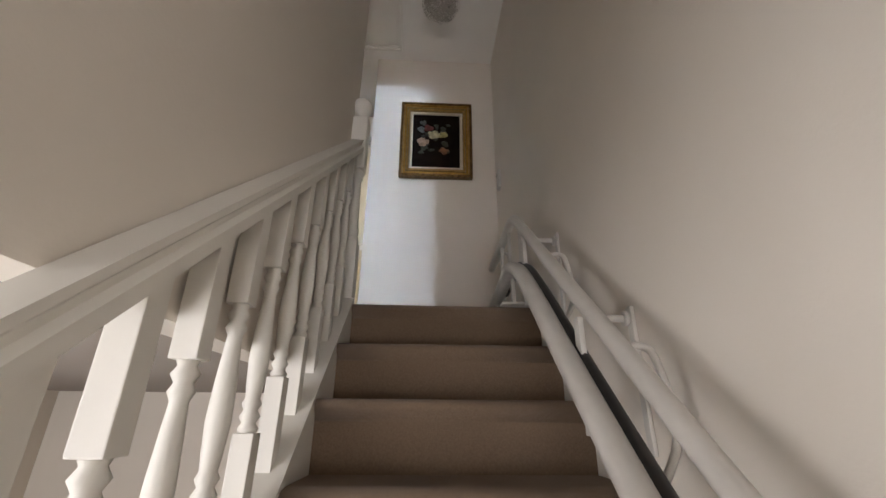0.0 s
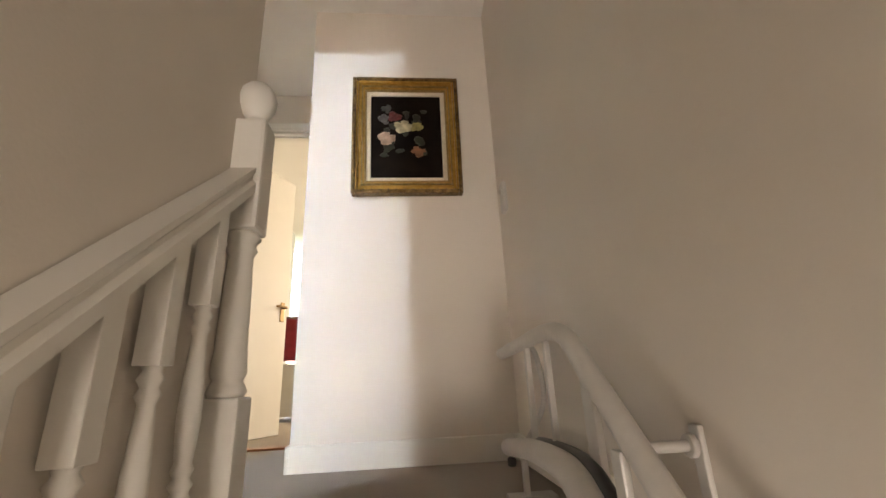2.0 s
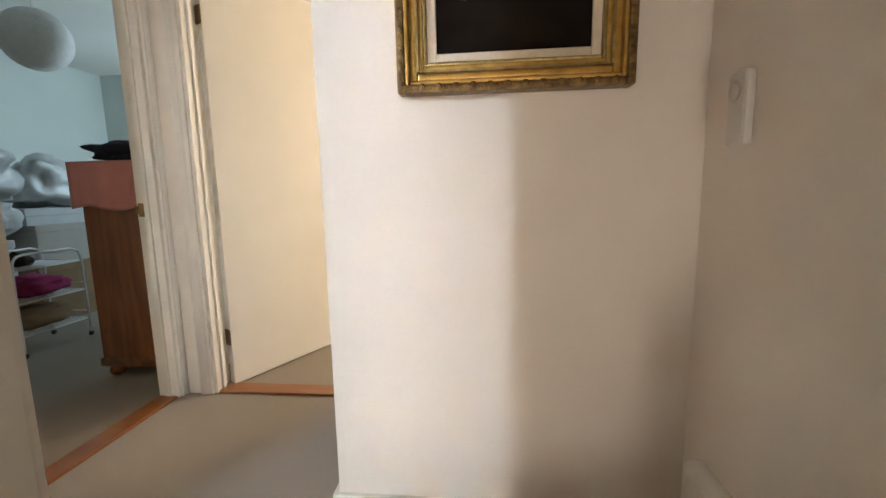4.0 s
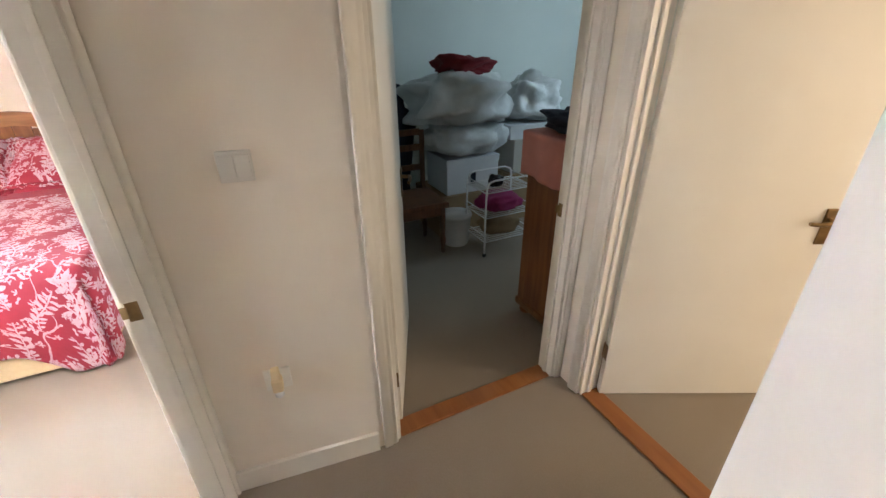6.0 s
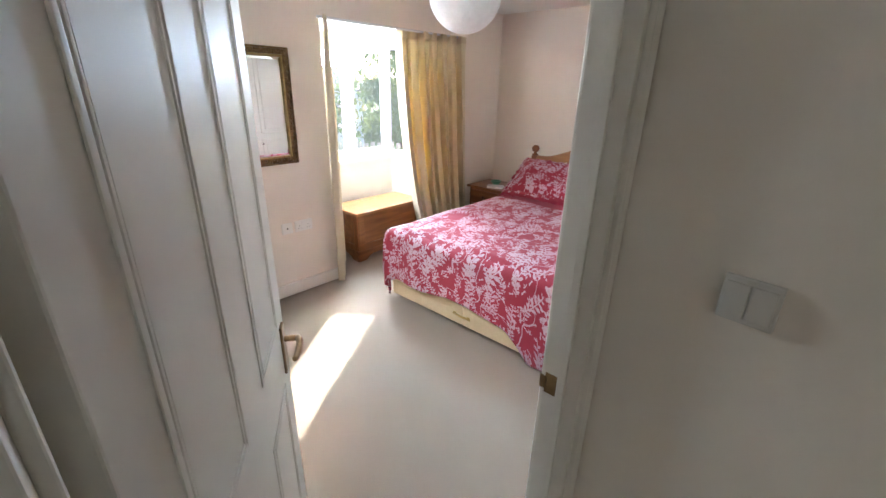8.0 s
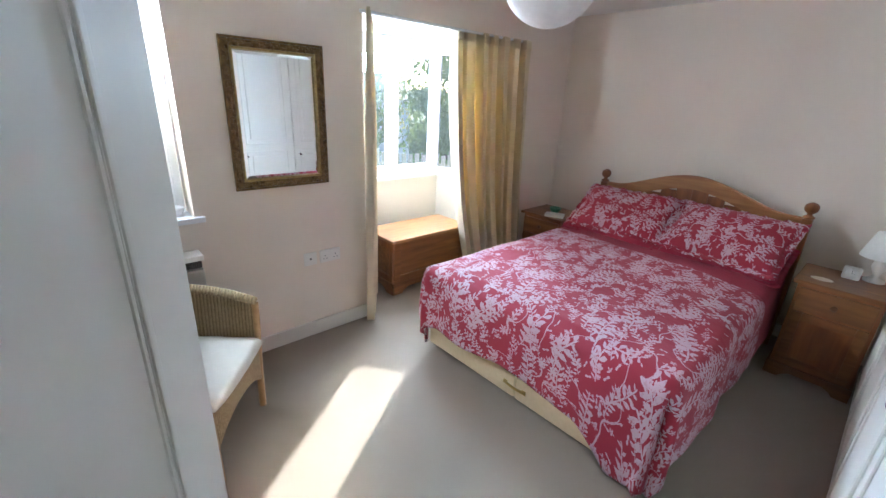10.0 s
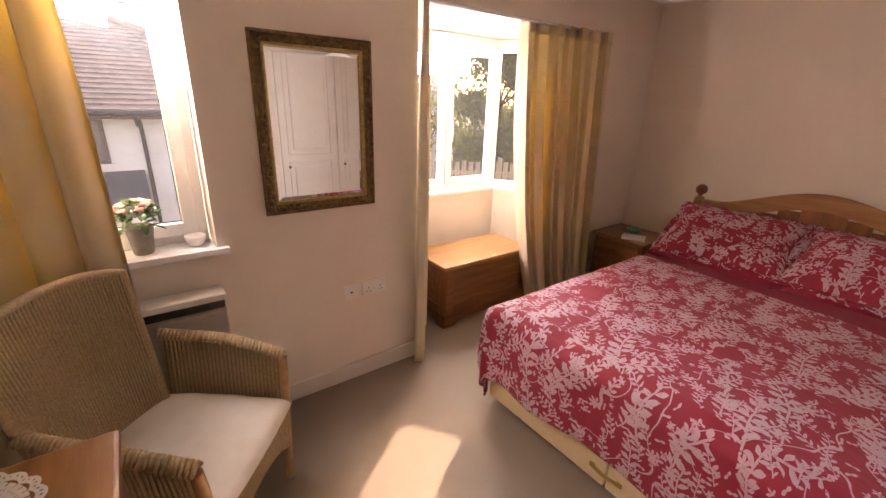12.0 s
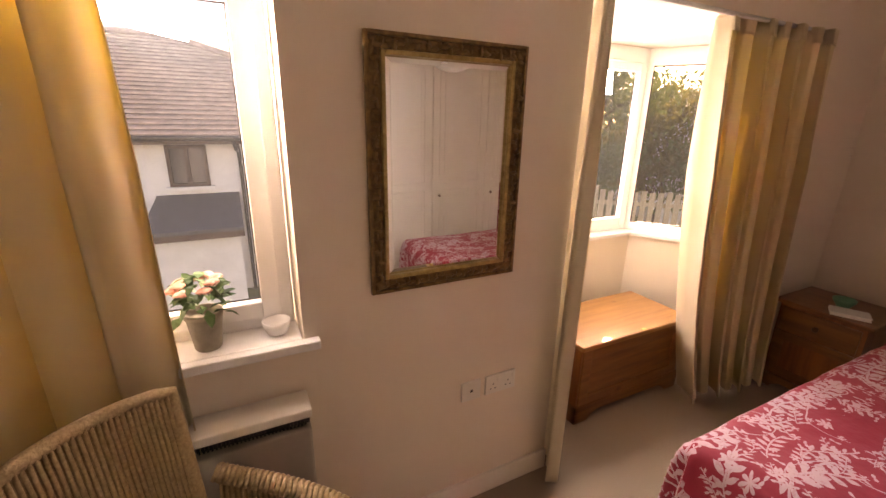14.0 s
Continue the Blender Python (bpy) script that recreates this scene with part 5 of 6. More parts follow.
def cane_chair():
    rz = 50
    top = thing("wicker_armchair", "pale wicker armchair with a high woven back and cane legs", "armchair", pose(-0.80, -2.90, 0, 0, 0, rz))
    def back_pt(s, t):
        a = 2 * s - 1
        x = 0.035 + a * (0.215 + 0.045 * t)
        y = -0.235 - 0.085 * t + 0.05 * a * a * (1 - 0.4 * t)
        zt = 0.985 - 0.045 * a * a
        return Vector((x, y, 0.33 + (zt - 0.33) * t))
    bm = bmesh.new()
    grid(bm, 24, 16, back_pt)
    back = part("woven_back", bm, "wicker_shaded", top, "woven wicker back", 0.014)
    bm = bmesh.new()
    for i in range(44):
        s = (i + 0.5) / 44
        tube(bm, [back_pt(s, k / 12) + Vector((0, 0.009, 0)) + Vector((0, 0.0016 * ((k + i) % 2), 0)) for k in range(13)], 0.0048, 6)
    part("strand", bm, "wicker", back, "upright wicker strands", kind="stuff")
    bm = bmesh.new()
    edge = [back_pt(0, k / 10) for k in range(11)] + [back_pt(k / 16, 1.0) for k in range(1, 17)] + [back_pt(1, 1 - k / 10) for k in range(1, 11)]
    tube(bm, edge, 0.016, 10)
    part("rolled_edge", bm, "wicker", top, "bound wicker rim")
    for s in (-1, 1):
        def arm_pt(q, t, s=s):
            y = -0.24 + 0.495 * q
            x = s * (0.245 + 0.03 * t + 0.015 * math.sin(q * 3.1))
            zt = 0.60 + 0.035 * math.sin(q * math.pi) - 0.01 * q + 0.05 * (1 - q) ** 3
            return Vector((x, y, 0.30 + (zt - 0.30) * t))
        bm = bmesh.new()
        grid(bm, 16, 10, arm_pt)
        side = part("woven_side", bm, "wicker_shaded", top, "woven wicker side", 0.012)
        bm = bmesh.new()
        for i in range(30):
            q = (i + 0.5) / 30
            for off in (-0.008, 0.008):
                tube(bm, [arm_pt(q, k / 6) + Vector((off, 0, 0)) for k in range(7)], 0.0046, 6)
        part("strand", bm, "wicker", side, kind="stuff")
        bm = bmesh.new()
        for i in range(34):
            q = i / 33
            c = arm_pt(q, 1.0)
            pts = [c + Vector((0.024 * math.cos(a), 0.006 * math.sin(a * 2), 0.022 * math.sin(a))) for a in [k * math.pi / 5 for k in range(6)]]
            tube(bm, pts, 0.0075, 6)
        tube(bm, [arm_pt(k / 10, 1.0) + Vector((0, 0, 0.002)) for k in range(11)], 0.018, 8)
        part("braided_arm", bm, "wicker", top, "braided wicker arm top", kind="stuff")
        bm = bmesh.new()
        tube(bm, bend([(s * 0.235, 0.25, 0), (s * 0.243, 0.252, 0.20), (s * 0.262, 0.257, 0.45), (s * 0.275, 0.255, 0.585)], 5), 0.017, 10)
        part("front_leg", bm, "cane", top, "smooth cane leg")
        bm = bmesh.new()
        tube(bm, bend([(s * 0.215, -0.26, 0), (s * 0.225, -0.245, 0.2), (s * 0.235, -0.235, 0.36)], 4), 0.016, 10)
        part("back_leg", bm, "cane", top, "smooth cane leg")
    # apron with an arch
    def apron(q, t):
        a = 2 * q - 1
        low = 0.17 + 0.085 * (1 - abs(a) ** 2.2)
        return Vector((a * 0.235, 0.252 + 0.008 * (1 - a * a), low + (0.36 - low) * t))
    bm = bmesh.new()
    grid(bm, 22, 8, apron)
    ap = part("apron", bm, "wicker_shaded", top, "arched wicker apron", 0.012)
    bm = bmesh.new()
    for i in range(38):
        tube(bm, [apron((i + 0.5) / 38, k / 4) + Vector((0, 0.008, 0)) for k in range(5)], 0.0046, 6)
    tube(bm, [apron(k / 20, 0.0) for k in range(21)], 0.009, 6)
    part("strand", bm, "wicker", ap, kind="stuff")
    part("seat_frame", boxes(((-0.235, -0.235, 0.315), (0.235, 0.25, 0.345)), bevel=0.008), "wicker_shaded", top)
    pad = thing("seat_cushion", "flat white cotton seat cushion with a seam", "cushion", pose(-0.80, -2.90, 0.345, 0, 0, rz))
    bm = bmesh.new()

    def pad_pt(s, t, sg):
        a, b = 2 * s - 1, 2 * t - 1
        wd = 0.252 - 0.03 * (b < 0) * b * b
        r = max(0, 1 - abs(a) ** 8) ** 0.4 * max(0, 1 - abs(b) ** 8) ** 0.4
        crease = -0.006 * math.exp(-((b - 0.15) / 0.03) ** 2) * (abs(a) < 0.45)
        return Vector((a * wd, 0.018 + b * 0.268 + 0.012 * (1 - a * a) * b, 0.040 + sg * 0.040 * r + (crease if sg > 0 else 0) + 0.004 * noise.noise(Vector((a * 3, b * 3, 1)))))
    grid(bm, 30, 40, lambda s, t: pad_pt(s, t, 1))
    grid(bm, 30, 40, lambda s, t: pad_pt(1 - s, t, -1))
    bmesh.ops.remove_doubles(bm, verts=bm.verts, dist=0.0006)
    part("cover", bm, "cushion", pad)


def drawer_chest():
    x0, x1, y0, y1, h = -0.685, -0.225, -2.47, -1.80, 0.84
    top = thing("chest_of_drawers", "low pine chest of drawers with turned knobs", "chest of drawers")
    part("carcass", boxes(((x0 + 0.02, y0 + 0.012, 0.08), (x1, y1 - 0.012, h - 0.026)), bevel=0.003), "pine_z", top)
    part("chest_top", boxes(((x0 - 0.012, y0 - 0.012, h - 0.026), (x1, y1 + 0.012, h)), bevel=0.011), "pine_pale", top, "rounded orange pine top")
    zs = (0.10, 0.33, 0.57, 0.80)
    for za, zb in zip(zs, zs[1:]):
        dr = part("drawer", boxes(((x0 + 0.002, y0 + 0.03, za + 0.006), (x0 + 0.02, y1 - 0.03, zb - 0.006)), bevel=0.005), "pine_y", top)
        for y in (y0 + 0.15, y1 - 0.15):
            bm = bmesh.new()
            knob(bm, (x0 + 0.002, y, (za + zb) / 2), (-1, 0, 0), 0.019)
            part("knob", bm, "pine_pale", dr, "turned pine knob")
    bm = bmesh.new()
    plinth(bm, (x0, y0), (x1, y1), 0.09)
    part("plinth", bm, "pine_y", top)


def doily(cx, cy, z, r, label):
    top = thing("lace_doily", label, "doily", pose(cx, cy, z), "doilies")
    bm = bmesh.new()
    n = 144

    def spot(k, a, scallop):
        q = k * r * (1 + (0.07 * abs(math.sin(a * 9)) if scallop else 0))
        return bm.verts.new((q * math.cos(a), q * math.sin(a), 0.0026 + 0.0014 * k * math.sin(a * 7 + cx * 9)))
    for k0, k1, gap in ((0.0, 0.50, 0), (0.50, 0.54, 3), (0.54, 0.70, 0), (0.70, 0.745, 2), (0.745, 0.79, 0), (0.79, 0.86, 4), (0.86, 0.91, 0), (0.91, 0.95, 2), (0.95, 1.0, 0)):
        for i in range(n):
            if gap and i % gap == 0:
                continue
            a0, a1 = 2 * math.pi * i / n, 2 * math.pi * (i + 1) / n
            v = [spot(k0, a0, k0 >= 0.86), spot(k1, a0, k1 > 0.86), spot(k1, a1, k1 > 0.86)]
            if k0:
                v.append(spot(k0, a1, k0 >= 0.86))
            bm.faces.new(v)
    bmesh.ops.remove_doubles(bm, verts=bm.verts, dist=0.0002)
    part("lace", bm, "lace", top, "", 0.0018)


def convector():
    x0, x1, z0, z1, y = -1.05, -0.38, 0.30, 0.755, SOUTH
    top = thing("panel_heater", "grey wall-mounted electric panel heater under the window", "heater", pose(x0, y, z0))
    w, h = x1 - x0, z1 - z0
    part("body", boxes(((0, 0.012, 0), (w, 0.092, h - 0.085)), bevel=0.008), "heater", top)
    part("cowl", boxes(((-0.002, 0.005, h - 0.03), (w + 0.002, 0.112, h)), bevel=0.006), "plastic", top, "white top cowl")
    part("grille_back", boxes(((0.002, 0.012, h - 0.085), (w - 0.002, 0.060, h - 0.03))), "grey", top)
    bm = bmesh.new()
    for i in range(60):
        x = 0.014 + i * (w - 0.03) / 60
        cube(bm, (x, 0.060, h - 0.082), (x + 0.005, 0.072, h - 0.032))
    part("grille", bm, "grey", top, "dark slotted outlet grille")
    part("control", boxes(((0.06, 0.064, h - 0.075), (0.13, 0.076, h - 0.04)), bevel=0.004), "black", top, "black thermostat control")


def flower_pot():
    c = (-0.80, -3.465, 0.935)
    top = thing("potted_begonia", "peach-flowered pot plant in a grey stone pot on the sill", "pot plant", pose(*c))
    bm = bmesh.new()
    lathe(bm, [(0.033, 0), (0.036, 0.004), (0.048, 0.10), (0.051, 0.102), (0.051, 0.118), (0.045, 0.118), (0.042, 0.10), (0.001, 0.098)], 24)
    part("pot", bm, "pot", top)
    rnd = random.Random(11)
    bm = bmesh.new()
    for i in range(70):
        a, e = rnd.uniform(0, 6.28), rnd.uniform(-0.2, 1.1)
        r = rnd.uniform(0.04, 0.085)
        p = Vector((math.cos(a) * r * math.cos(e), math.sin(a) * r * math.cos(e) * 0.8, 0.13 + 0.085 * math.sin(e) + rnd.uniform(-0.02, 0.02)))
        s = rnd.uniform(0.016, 0.026)
        rot = Matrix.Translation(p) @ Euler((rnd.uniform(-0.8, 0.8), rnd.uniform(-0.8, 0.8), a)).to_matrix().to_4x4()
        f = [bm.verts.new(rot @ Vector(q)) for q in ((-s, 0, 0), (-s * 0.2, s * 0.6, 0.004), (s * 0.7, s * 0.4, 0), (s * 1.2, 0, -0.006), (s * 0.7, -s * 0.4, 0), (-s * 0.2, -s * 0.6, 0.004))]
        bm.faces.new(f)
    part("foliage", bm, "leaf", top, "toothed green leaves", 0.0012)
    for i in range(9):
        a, e = i * 2.4, 0.55 + 0.5 * ((i * 37) % 10) / 10
        p = (math.cos(a) * 0.078 * math.cos(e), math.sin(a) * 0.065 * math.cos(e), 0.145 + 0.08 * math.sin(e))
        bm = bmesh.new()
        for k in range(9):
            b = k * 2.4
            q = 0.012 * (k / 9) ** 0.5
            ball(bm, (p[0] + q * math.cos(b), p[1] + q * math.sin(b), p[2] + 0.004 * (9 - k) / 9), 0.011, (1, 1, 0.55), 8, 0.4)
        part("blossom", bm, "petal", top, "double peach blossom")
    t2 = thing("glass_dish", "small white ribbed dish on the window sill", "dish", pose(-0.99, -3.47, 0.935))
    bm = bmesh.new()
    lathe(bm, [(0.022, 0), (0.030, 0.004), (0.040, 0.03), (0.042, 0.045), (0.038, 0.045), (0.034, 0.03), (0.001, 0.012)], 24)
    part("bowl", bm, "upvc", t2)


def paper_lamp(x, y, z, r, label):
    top = thing("paper_lampshade", label, "lamp", pose(x, y, z), "globe lampshades")
    bm = bmesh.new()
    n = 34
    lathe(bm, [(r * math.sin(0.12 + 3.02 * i / n) * (1 + 0.006 * (i % 2)), -r * math.cos(0.12 + 3.02 * i / n)) for i in range(n + 1)], 36)
    part("paper_globe", bm, "paper", top)
    bm = bmesh.new()
    tube(bm, [(0, 0, r * 0.9), (0, 0, CH - z - 0.01)], 0.003, 8)
    lathe(bm, [(0.035, CH - z - 0.022), (0.02, CH - z - 0.002)], 16)
    part("flex", bm, "plastic", top)


def panel_door(bm, w, h, split, t=0.02):
    """A cupboard door in local x and z, front at -y."""
    cube(bm, (0.002, -t, 0.002), (w - 0.002, 0, h - 0.002), 0.003)
    for z0, z1 in ((0.07, split - 0.035), (split + 0.035, h - 0.07)):
        frame_bars(bm, 0.07, w - 0.07, z0, z1, 0.018, -t - 0.011, -t, 0.005)
        cube(bm, (0.125, -t - 0.008, z0 + 0.055), (w - 0.125, -t, z1 - 0.055), 0.007)


def wardrobes():
    dw, x_east = 0.617, -1.466
    for i in range(2):
        x = x_east - 2 * dw * (i + 1)
        top = thing("wardrobe", "white built-in wardrobe with two panelled doors", "wardrobe", pose(x, -0.80, 0), "fitted wardrobes")
        part("carcass", boxes(((0, 0.001, 0.0), (2 * dw - 0.002, 0.44, 2.26))), "white", top)
        for k in range(2):
            bm = bmesh.new()
            panel_door(bm, dw - 0.004, 2.14, 0.86)
            d = part("wardrobe_door", bm, "white", top)
            d.location = (0.002 + dw * k, 0, 0.08)
            bm = bmesh.new()
            knob(bm, (dw - 0.072, -0.02, 0.77), (0, -1, 0), 0.015)
            part("knob", bm, "chrome", d, "small bright knob")
        part("plinth", boxes(((0.0, -0.012, 0), (2 * dw - 0.002, 0.001, 0.078))), "white", top)
    xe = x_east - 4 * dw
    structure("wall_wardrobe_end", boxes(((WESTX, -0.80, 0), (xe, -0.35, CH)), ((xe, -0.80, 2.26), (-1.25, -0.35, CH)), ((x_east, -0.80, 0), (-1.25, -0.35, 2.26))), "wall_pink", "pale painted wall beside the wardrobes")


def stair_cupboard():
    top = thing("built_in_cupboard", "white built-in cupboard doors above a moulded ledge", "cupboard")
    for y, w, kx in ((-2.62, 0.505, 0.445), (-3.13, 0.255, 0.06)):
        bm = bmesh.new()
        cube(bm, (0.002, -0.022, 0), (w - 0.002, 0, 1.40), 0.003)
        d = part("cupboard_door", bm, "white", top, "plain white gloss door")
        d.matrix_basis = pose(-0.2005, y, 0.77, 0, 0, -90)
        bm = bmesh.new()
        knob(bm, (kx, -0.022, 0.737), (0, -1, 0), 0.017)
        part("knob", bm, "bronze", d, "aged brass knob")
    part("catch", boxes(((-0.226, -3.135, 1.455), (-0.2215, -3.105, 1.49)), bevel=0.001), "bronze", top, "small brass catch")
    part("ledge", boxes(((-0.245, SOUTH, 0.735), (-0.20, -2.55, 0.765)), ((-0.228, SOUTH, 0.70), (-0.20, -2.55, 0.735)), bevel=0.006), "white", top, "moulded white ledge")


def bedside_things():
    t = thing("green_bowl", "small green glazed bowl on the bedside cabinet", "bowl", pose(-4.02, -3.12, 0.585))
    bm = bmesh.new()
    lathe(bm, [(0.03, 0), (0.032, 0.006), (0.052, 0.035), (0.056, 0.05), (0.051, 0.05), (0.04, 0.02), (0.001, 0.012)], 22)
    part("bowl", bm, "green_glaze", t)
    t = thing("paperback_book", "white paperback lying on the bedside cabinet", "book", pose(-3.91, -3.05, 0.585, 0, 0, 25))
    part("cover", boxes(((-0.055, -0.085, 0), (0.055, 0.085, 0.003)), ((-0.055, -0.085, 0.017), (0.055, 0.085, 0.020)), ((-0.055, -0.085, 0.003), (-0.052, 0.085, 0.017))), "upvc", t)
    part("pages", boxes(((-0.052, -0.082, 0.003), (0.052, 0.082, 0.017))), "paper", t)
    t = thing("alarm_clock", "small white alarm clock with a round dial", "clock", pose(-4.02, -1.03, 0.655, 0, 0, 90))
    part("case", boxes(((-0.042, -0.02, 0), (0.042, 0.02, 0.078)), bevel=0.012), "plastic", t)
    bm = bmesh.new()
    lathe(bm, [(0.030, 0), (0.030, 0.002), (0.001, 0.0025)], 24, mat=pose(0, -0.02, 0.04, 90, 0, 0))
    d = part("dial", bm, "paper", t)
    part("clock_hand", boxes(((-0.001, -0.0245, 0.04), (0.001, -0.0235, 0.062)), ((0, -0.0245, 0.039), (0.014, -0.0235, 0.041))), "black", d)
    t = thing("oval_mat", "cream oval coaster on the bedside cabinet", "coaster", pose(-3.86, -1.14, 0.655))
    bm = bmesh.new()
    lathe(bm, [(0.05, 0), (0.054, 0.002), (0.05, 0.004)], 26)
    bmesh.ops.scale(bm, vec=(0.7, 1, 1), verts=bm.verts)
    part("mat", bm, "cushion", t)
    t = thing("bedside_lamp", "small bedside lamp with a white shade", "lamp", pose(-4.09, -0.93, 0.655))
    bm = bmesh.new()
    lathe(bm, [(0.05, 0), (0.052, 0.012), (0.02, 0.025), (0.018, 0.05), (0.035, 0.09), (0.03, 0.13), (0.012, 0.16), (0.010, 0.19)], 22)
    part("base", bm, "cushion", t)
    bm = bmesh.new()
    lathe(bm, [(0.105, 0.15), (0.107, 0.152), (0.065, 0.30), (0.063, 0.30)], 28)
    part("shade", bm, "paper", t, "white conical shade")


bed()
nightstand(-3.36, -2.92, -3.83, 0.585, "pine bedside cabinet with one drawer, beside the bay curtain")
nightstand(-1.245, -0.83, -3.74, 0.655, "pine bedside cabinet with a drawer and a panelled door")
bedside_things()
blanket_chest()
mirror()
socket(-1.716, -1.630, 0.512, 1)
socket(-1.885, -1.739, 0.512, 2)
curtain("curtain", "cream pleated curtain gathered at the side of the bay", (-2.86, -3.44), (-3.70, -3.37), (-3.21, -3.45), (-3.80, -3.35), 0.03, 2.03, 7, 0.085, 0.4)
# stretched deep into the bay, edge-on, to block a second sun stripe
curtain("curtain", "cream curtain stacked edge-on at the bay's corner", (-2.055, -3.275), (-2.47, -3.87), (-2.045, -3.27), (-2.38, -3.74), 0.03, 2.03, 7, 0.026, 1.9)
curtain("curtain", "cream and gold sunlit curtain drawn back from the small window", (-0.212, -3.29), (-0.70, -3.30), (-0.212, -3.29), (-0.74, -3.30), 0.12, 2.16, 4, 0.060, 3.3)
curtain_track("white curtain track across the bay", (-2.08, -3.40, 2.035), (-2.9, -3.40, 2.035), (-3.66, -3.39, 2.035))
curtain_track("white curtain track over the small window", (-0.22, -3.33, 2.165), (-1.15, -3.33, 2.165))
cane_chair()
drawer_chest()
doily(-0.46, -2.34, 0.8405, 0.12, "white lace doily on the pine chest")
doily(-0.55, -2.08, 0.8405, 0.14, "white lace doily with scalloped edge on the pine chest")
convector()
flower_pot()
paper_lamp(-2.2, -2.15, 2.06, 0.195, "white paper globe lampshade on the bedroom ceiling")
wardrobes()
stair_cupboard()


# ---- box room ----
def trolley():
    top = thing("wire_trolley", "white wire trolley on castors, stacked with cloth", "trolley")
    x0, x1, y0, y1 = -2.60, -2.31, 1.05, 1.47
    for x in (x0, x1):
        bm = bmesh.new()
        tube(bm, bend([(x, y0, 0.03), (x, y0, 0.50), (x, y0 + 0.02, 0.60), (x, y0 + 0.07, 0.62)], 4) + [Vector((x, y1 - 0.07, 0.62))] + bend([(x, y1 - 0.02, 0.60), (x, y1, 0.50), (x, y1, 0.03)], 4), 0.008, 8)
        part("side_hoop", bm, "upvc", top)
        for y in (y0, y1):
            bm = bmesh.new()
            ball(bm, (x, y, 0.018), 0.018, (0.7, 1, 1), 10)
            part("castor", bm, "grey", top)
    for z in (0.13, 0.33, 0.53):
        bm = bmesh.new()
        for y in (y0, y1):
            tube(bm, [(x0, y, z), (x1, y, z)], 0.005, 6)
            tube(bm, [(x0, y, z + 0.05), (x1, y, z + 0.05)], 0.004, 6)
        for x in (x0, x1):
            tube(bm, [(x, y0, z), (x, y1, z)], 0.005, 6)
        for i in range(1, 9):
            x = x0 + (x1 - x0) * i / 9
            tube(bm, [(x, y0, z), (x, y1, z)], 0.0028, 5)
        part("wire_shelf", bm, "upvc", top, kind="stuff")


def heap(name, label, cat, mat, c, size, rough=0.35, seed=0):
    top = thing(name, label, cat, pose(*c))
    bm = bmesh.new()

    def place(v):
        d = v.normalized()
        k = 1 + rough * noise.noise(d * 1.9 + Vector((seed, seed * 0.7, 0))) + 0.35 * rough * noise.noise(d * 6 + Vector((seed, 3, 1)))
        e = [math.copysign(abs(q) ** 0.75, q) for q in d]
        return Vector((e[0] * size[0] / 2 * k, e[1] * size[1] / 2 * k, max(0, size[2] / 2 + e[2] * size[2] / 2 * k)))
    vs = bmesh.ops.create_icosphere(bm, subdivisions=4, radius=1)["verts"]
    for v in vs:
        v.co = place(v.co)
    part("soft_body", bm, mat, top, smooth=True)


def carton(label, mat, x0, y0, z0, w, d, h, turn=0, tape=True):
    top = thing("storage_box", label, "box", pose(x0, y0, z0, 0, 0, turn))
    part("box", boxes(((0, 0, 0), (w, d, h)), bevel=0.004), mat, top)
    part("lid", boxes(((-0.006, -0.006, h - 0.05), (w + 0.006, d + 0.006, h + 0.004)), bevel=0.004), mat, top)
    if tape:
        part("label_bar", boxes(((w + 0.0005, d * 0.45, h * 0.25), (w + 0.002, d * 0.55, h * 0.6))), "navy", top)


def dresser():
    x0, x1, y0, y1, h = -1.60, -1.14, 0.86, 1.70, 1.12
    top = thing("pine_tallboy", "tall orange pine chest of drawers on bun feet", "chest of drawers")
    part("carcass", boxes(((x0, y0, 0.07), (x1, y1, h - 0.03)), bevel=0.004), "pine_z", top)
    part("chest_top", boxes(((x0 - 0.015, y0 - 0.015, h - 0.03), (x1, y1 + 0.015, h)), bevel=0.01), "pine_y", top)
    part("base_moulding", boxes(((x0 - 0.012, y0 - 0.012, 0.06), (x1, y1 + 0.012, 0.11)), bevel=0.012), "pine_y", top)
    for x in (x0 + 0.04, x1 - 0.04):
        for y in (y0 + 0.04, y1 - 0.04):
            bm = bmesh.new()
            lathe(bm, [(0.02, 0), (0.038, 0.015), (0.04, 0.035), (0.025, 0.062)], 16, (x, y, 0))
            part("bun_foot", bm, "pine_z", top)
    for i in range(4):
        z = 0.13 + i * 0.235
        dr = part("drawer", boxes(((x0 - 0.012, y0 + 0.03, z), (x0 + 0.004, y1 - 0.03, z + 0.22)), bevel=0.004), "pine_y", top)
        for y in (y0 + 0.2, y1 - 0.2):
            bm = bmesh.new()
            knob(bm, (x0 - 0.012, y, z + 0.11), (-1, 0, 0), 0.018)
            part("knob", bm, "pine_z", dr)
    t = thing("pink_cloth", "pink cloth hanging over the top of the pine tallboy", "cloth")
    bm = bmesh.new()

    def place(s, q):
        x = x0 - 0.03 + (x1 - x0 + 0.02) * s
        o = q * 0.60
        w = 0.006 * math.sin(s * 14) + 0.004 * math.sin(s * 31)
        if o < 0.37:
            return Vector((x, y0 + 0.35 - o, h + 0.006))
        hang = o - 0.37
        return Vector((x, y0 - 0.026 + w * min(1, hang / 0.05), h + 0.004 - hang + 0.012 * math.sin(s * 9) * (q > 0.9)))
    grid(bm, 30, 34, place)
    part("folded_cloth", bm, "pink", t, "", 0.006)


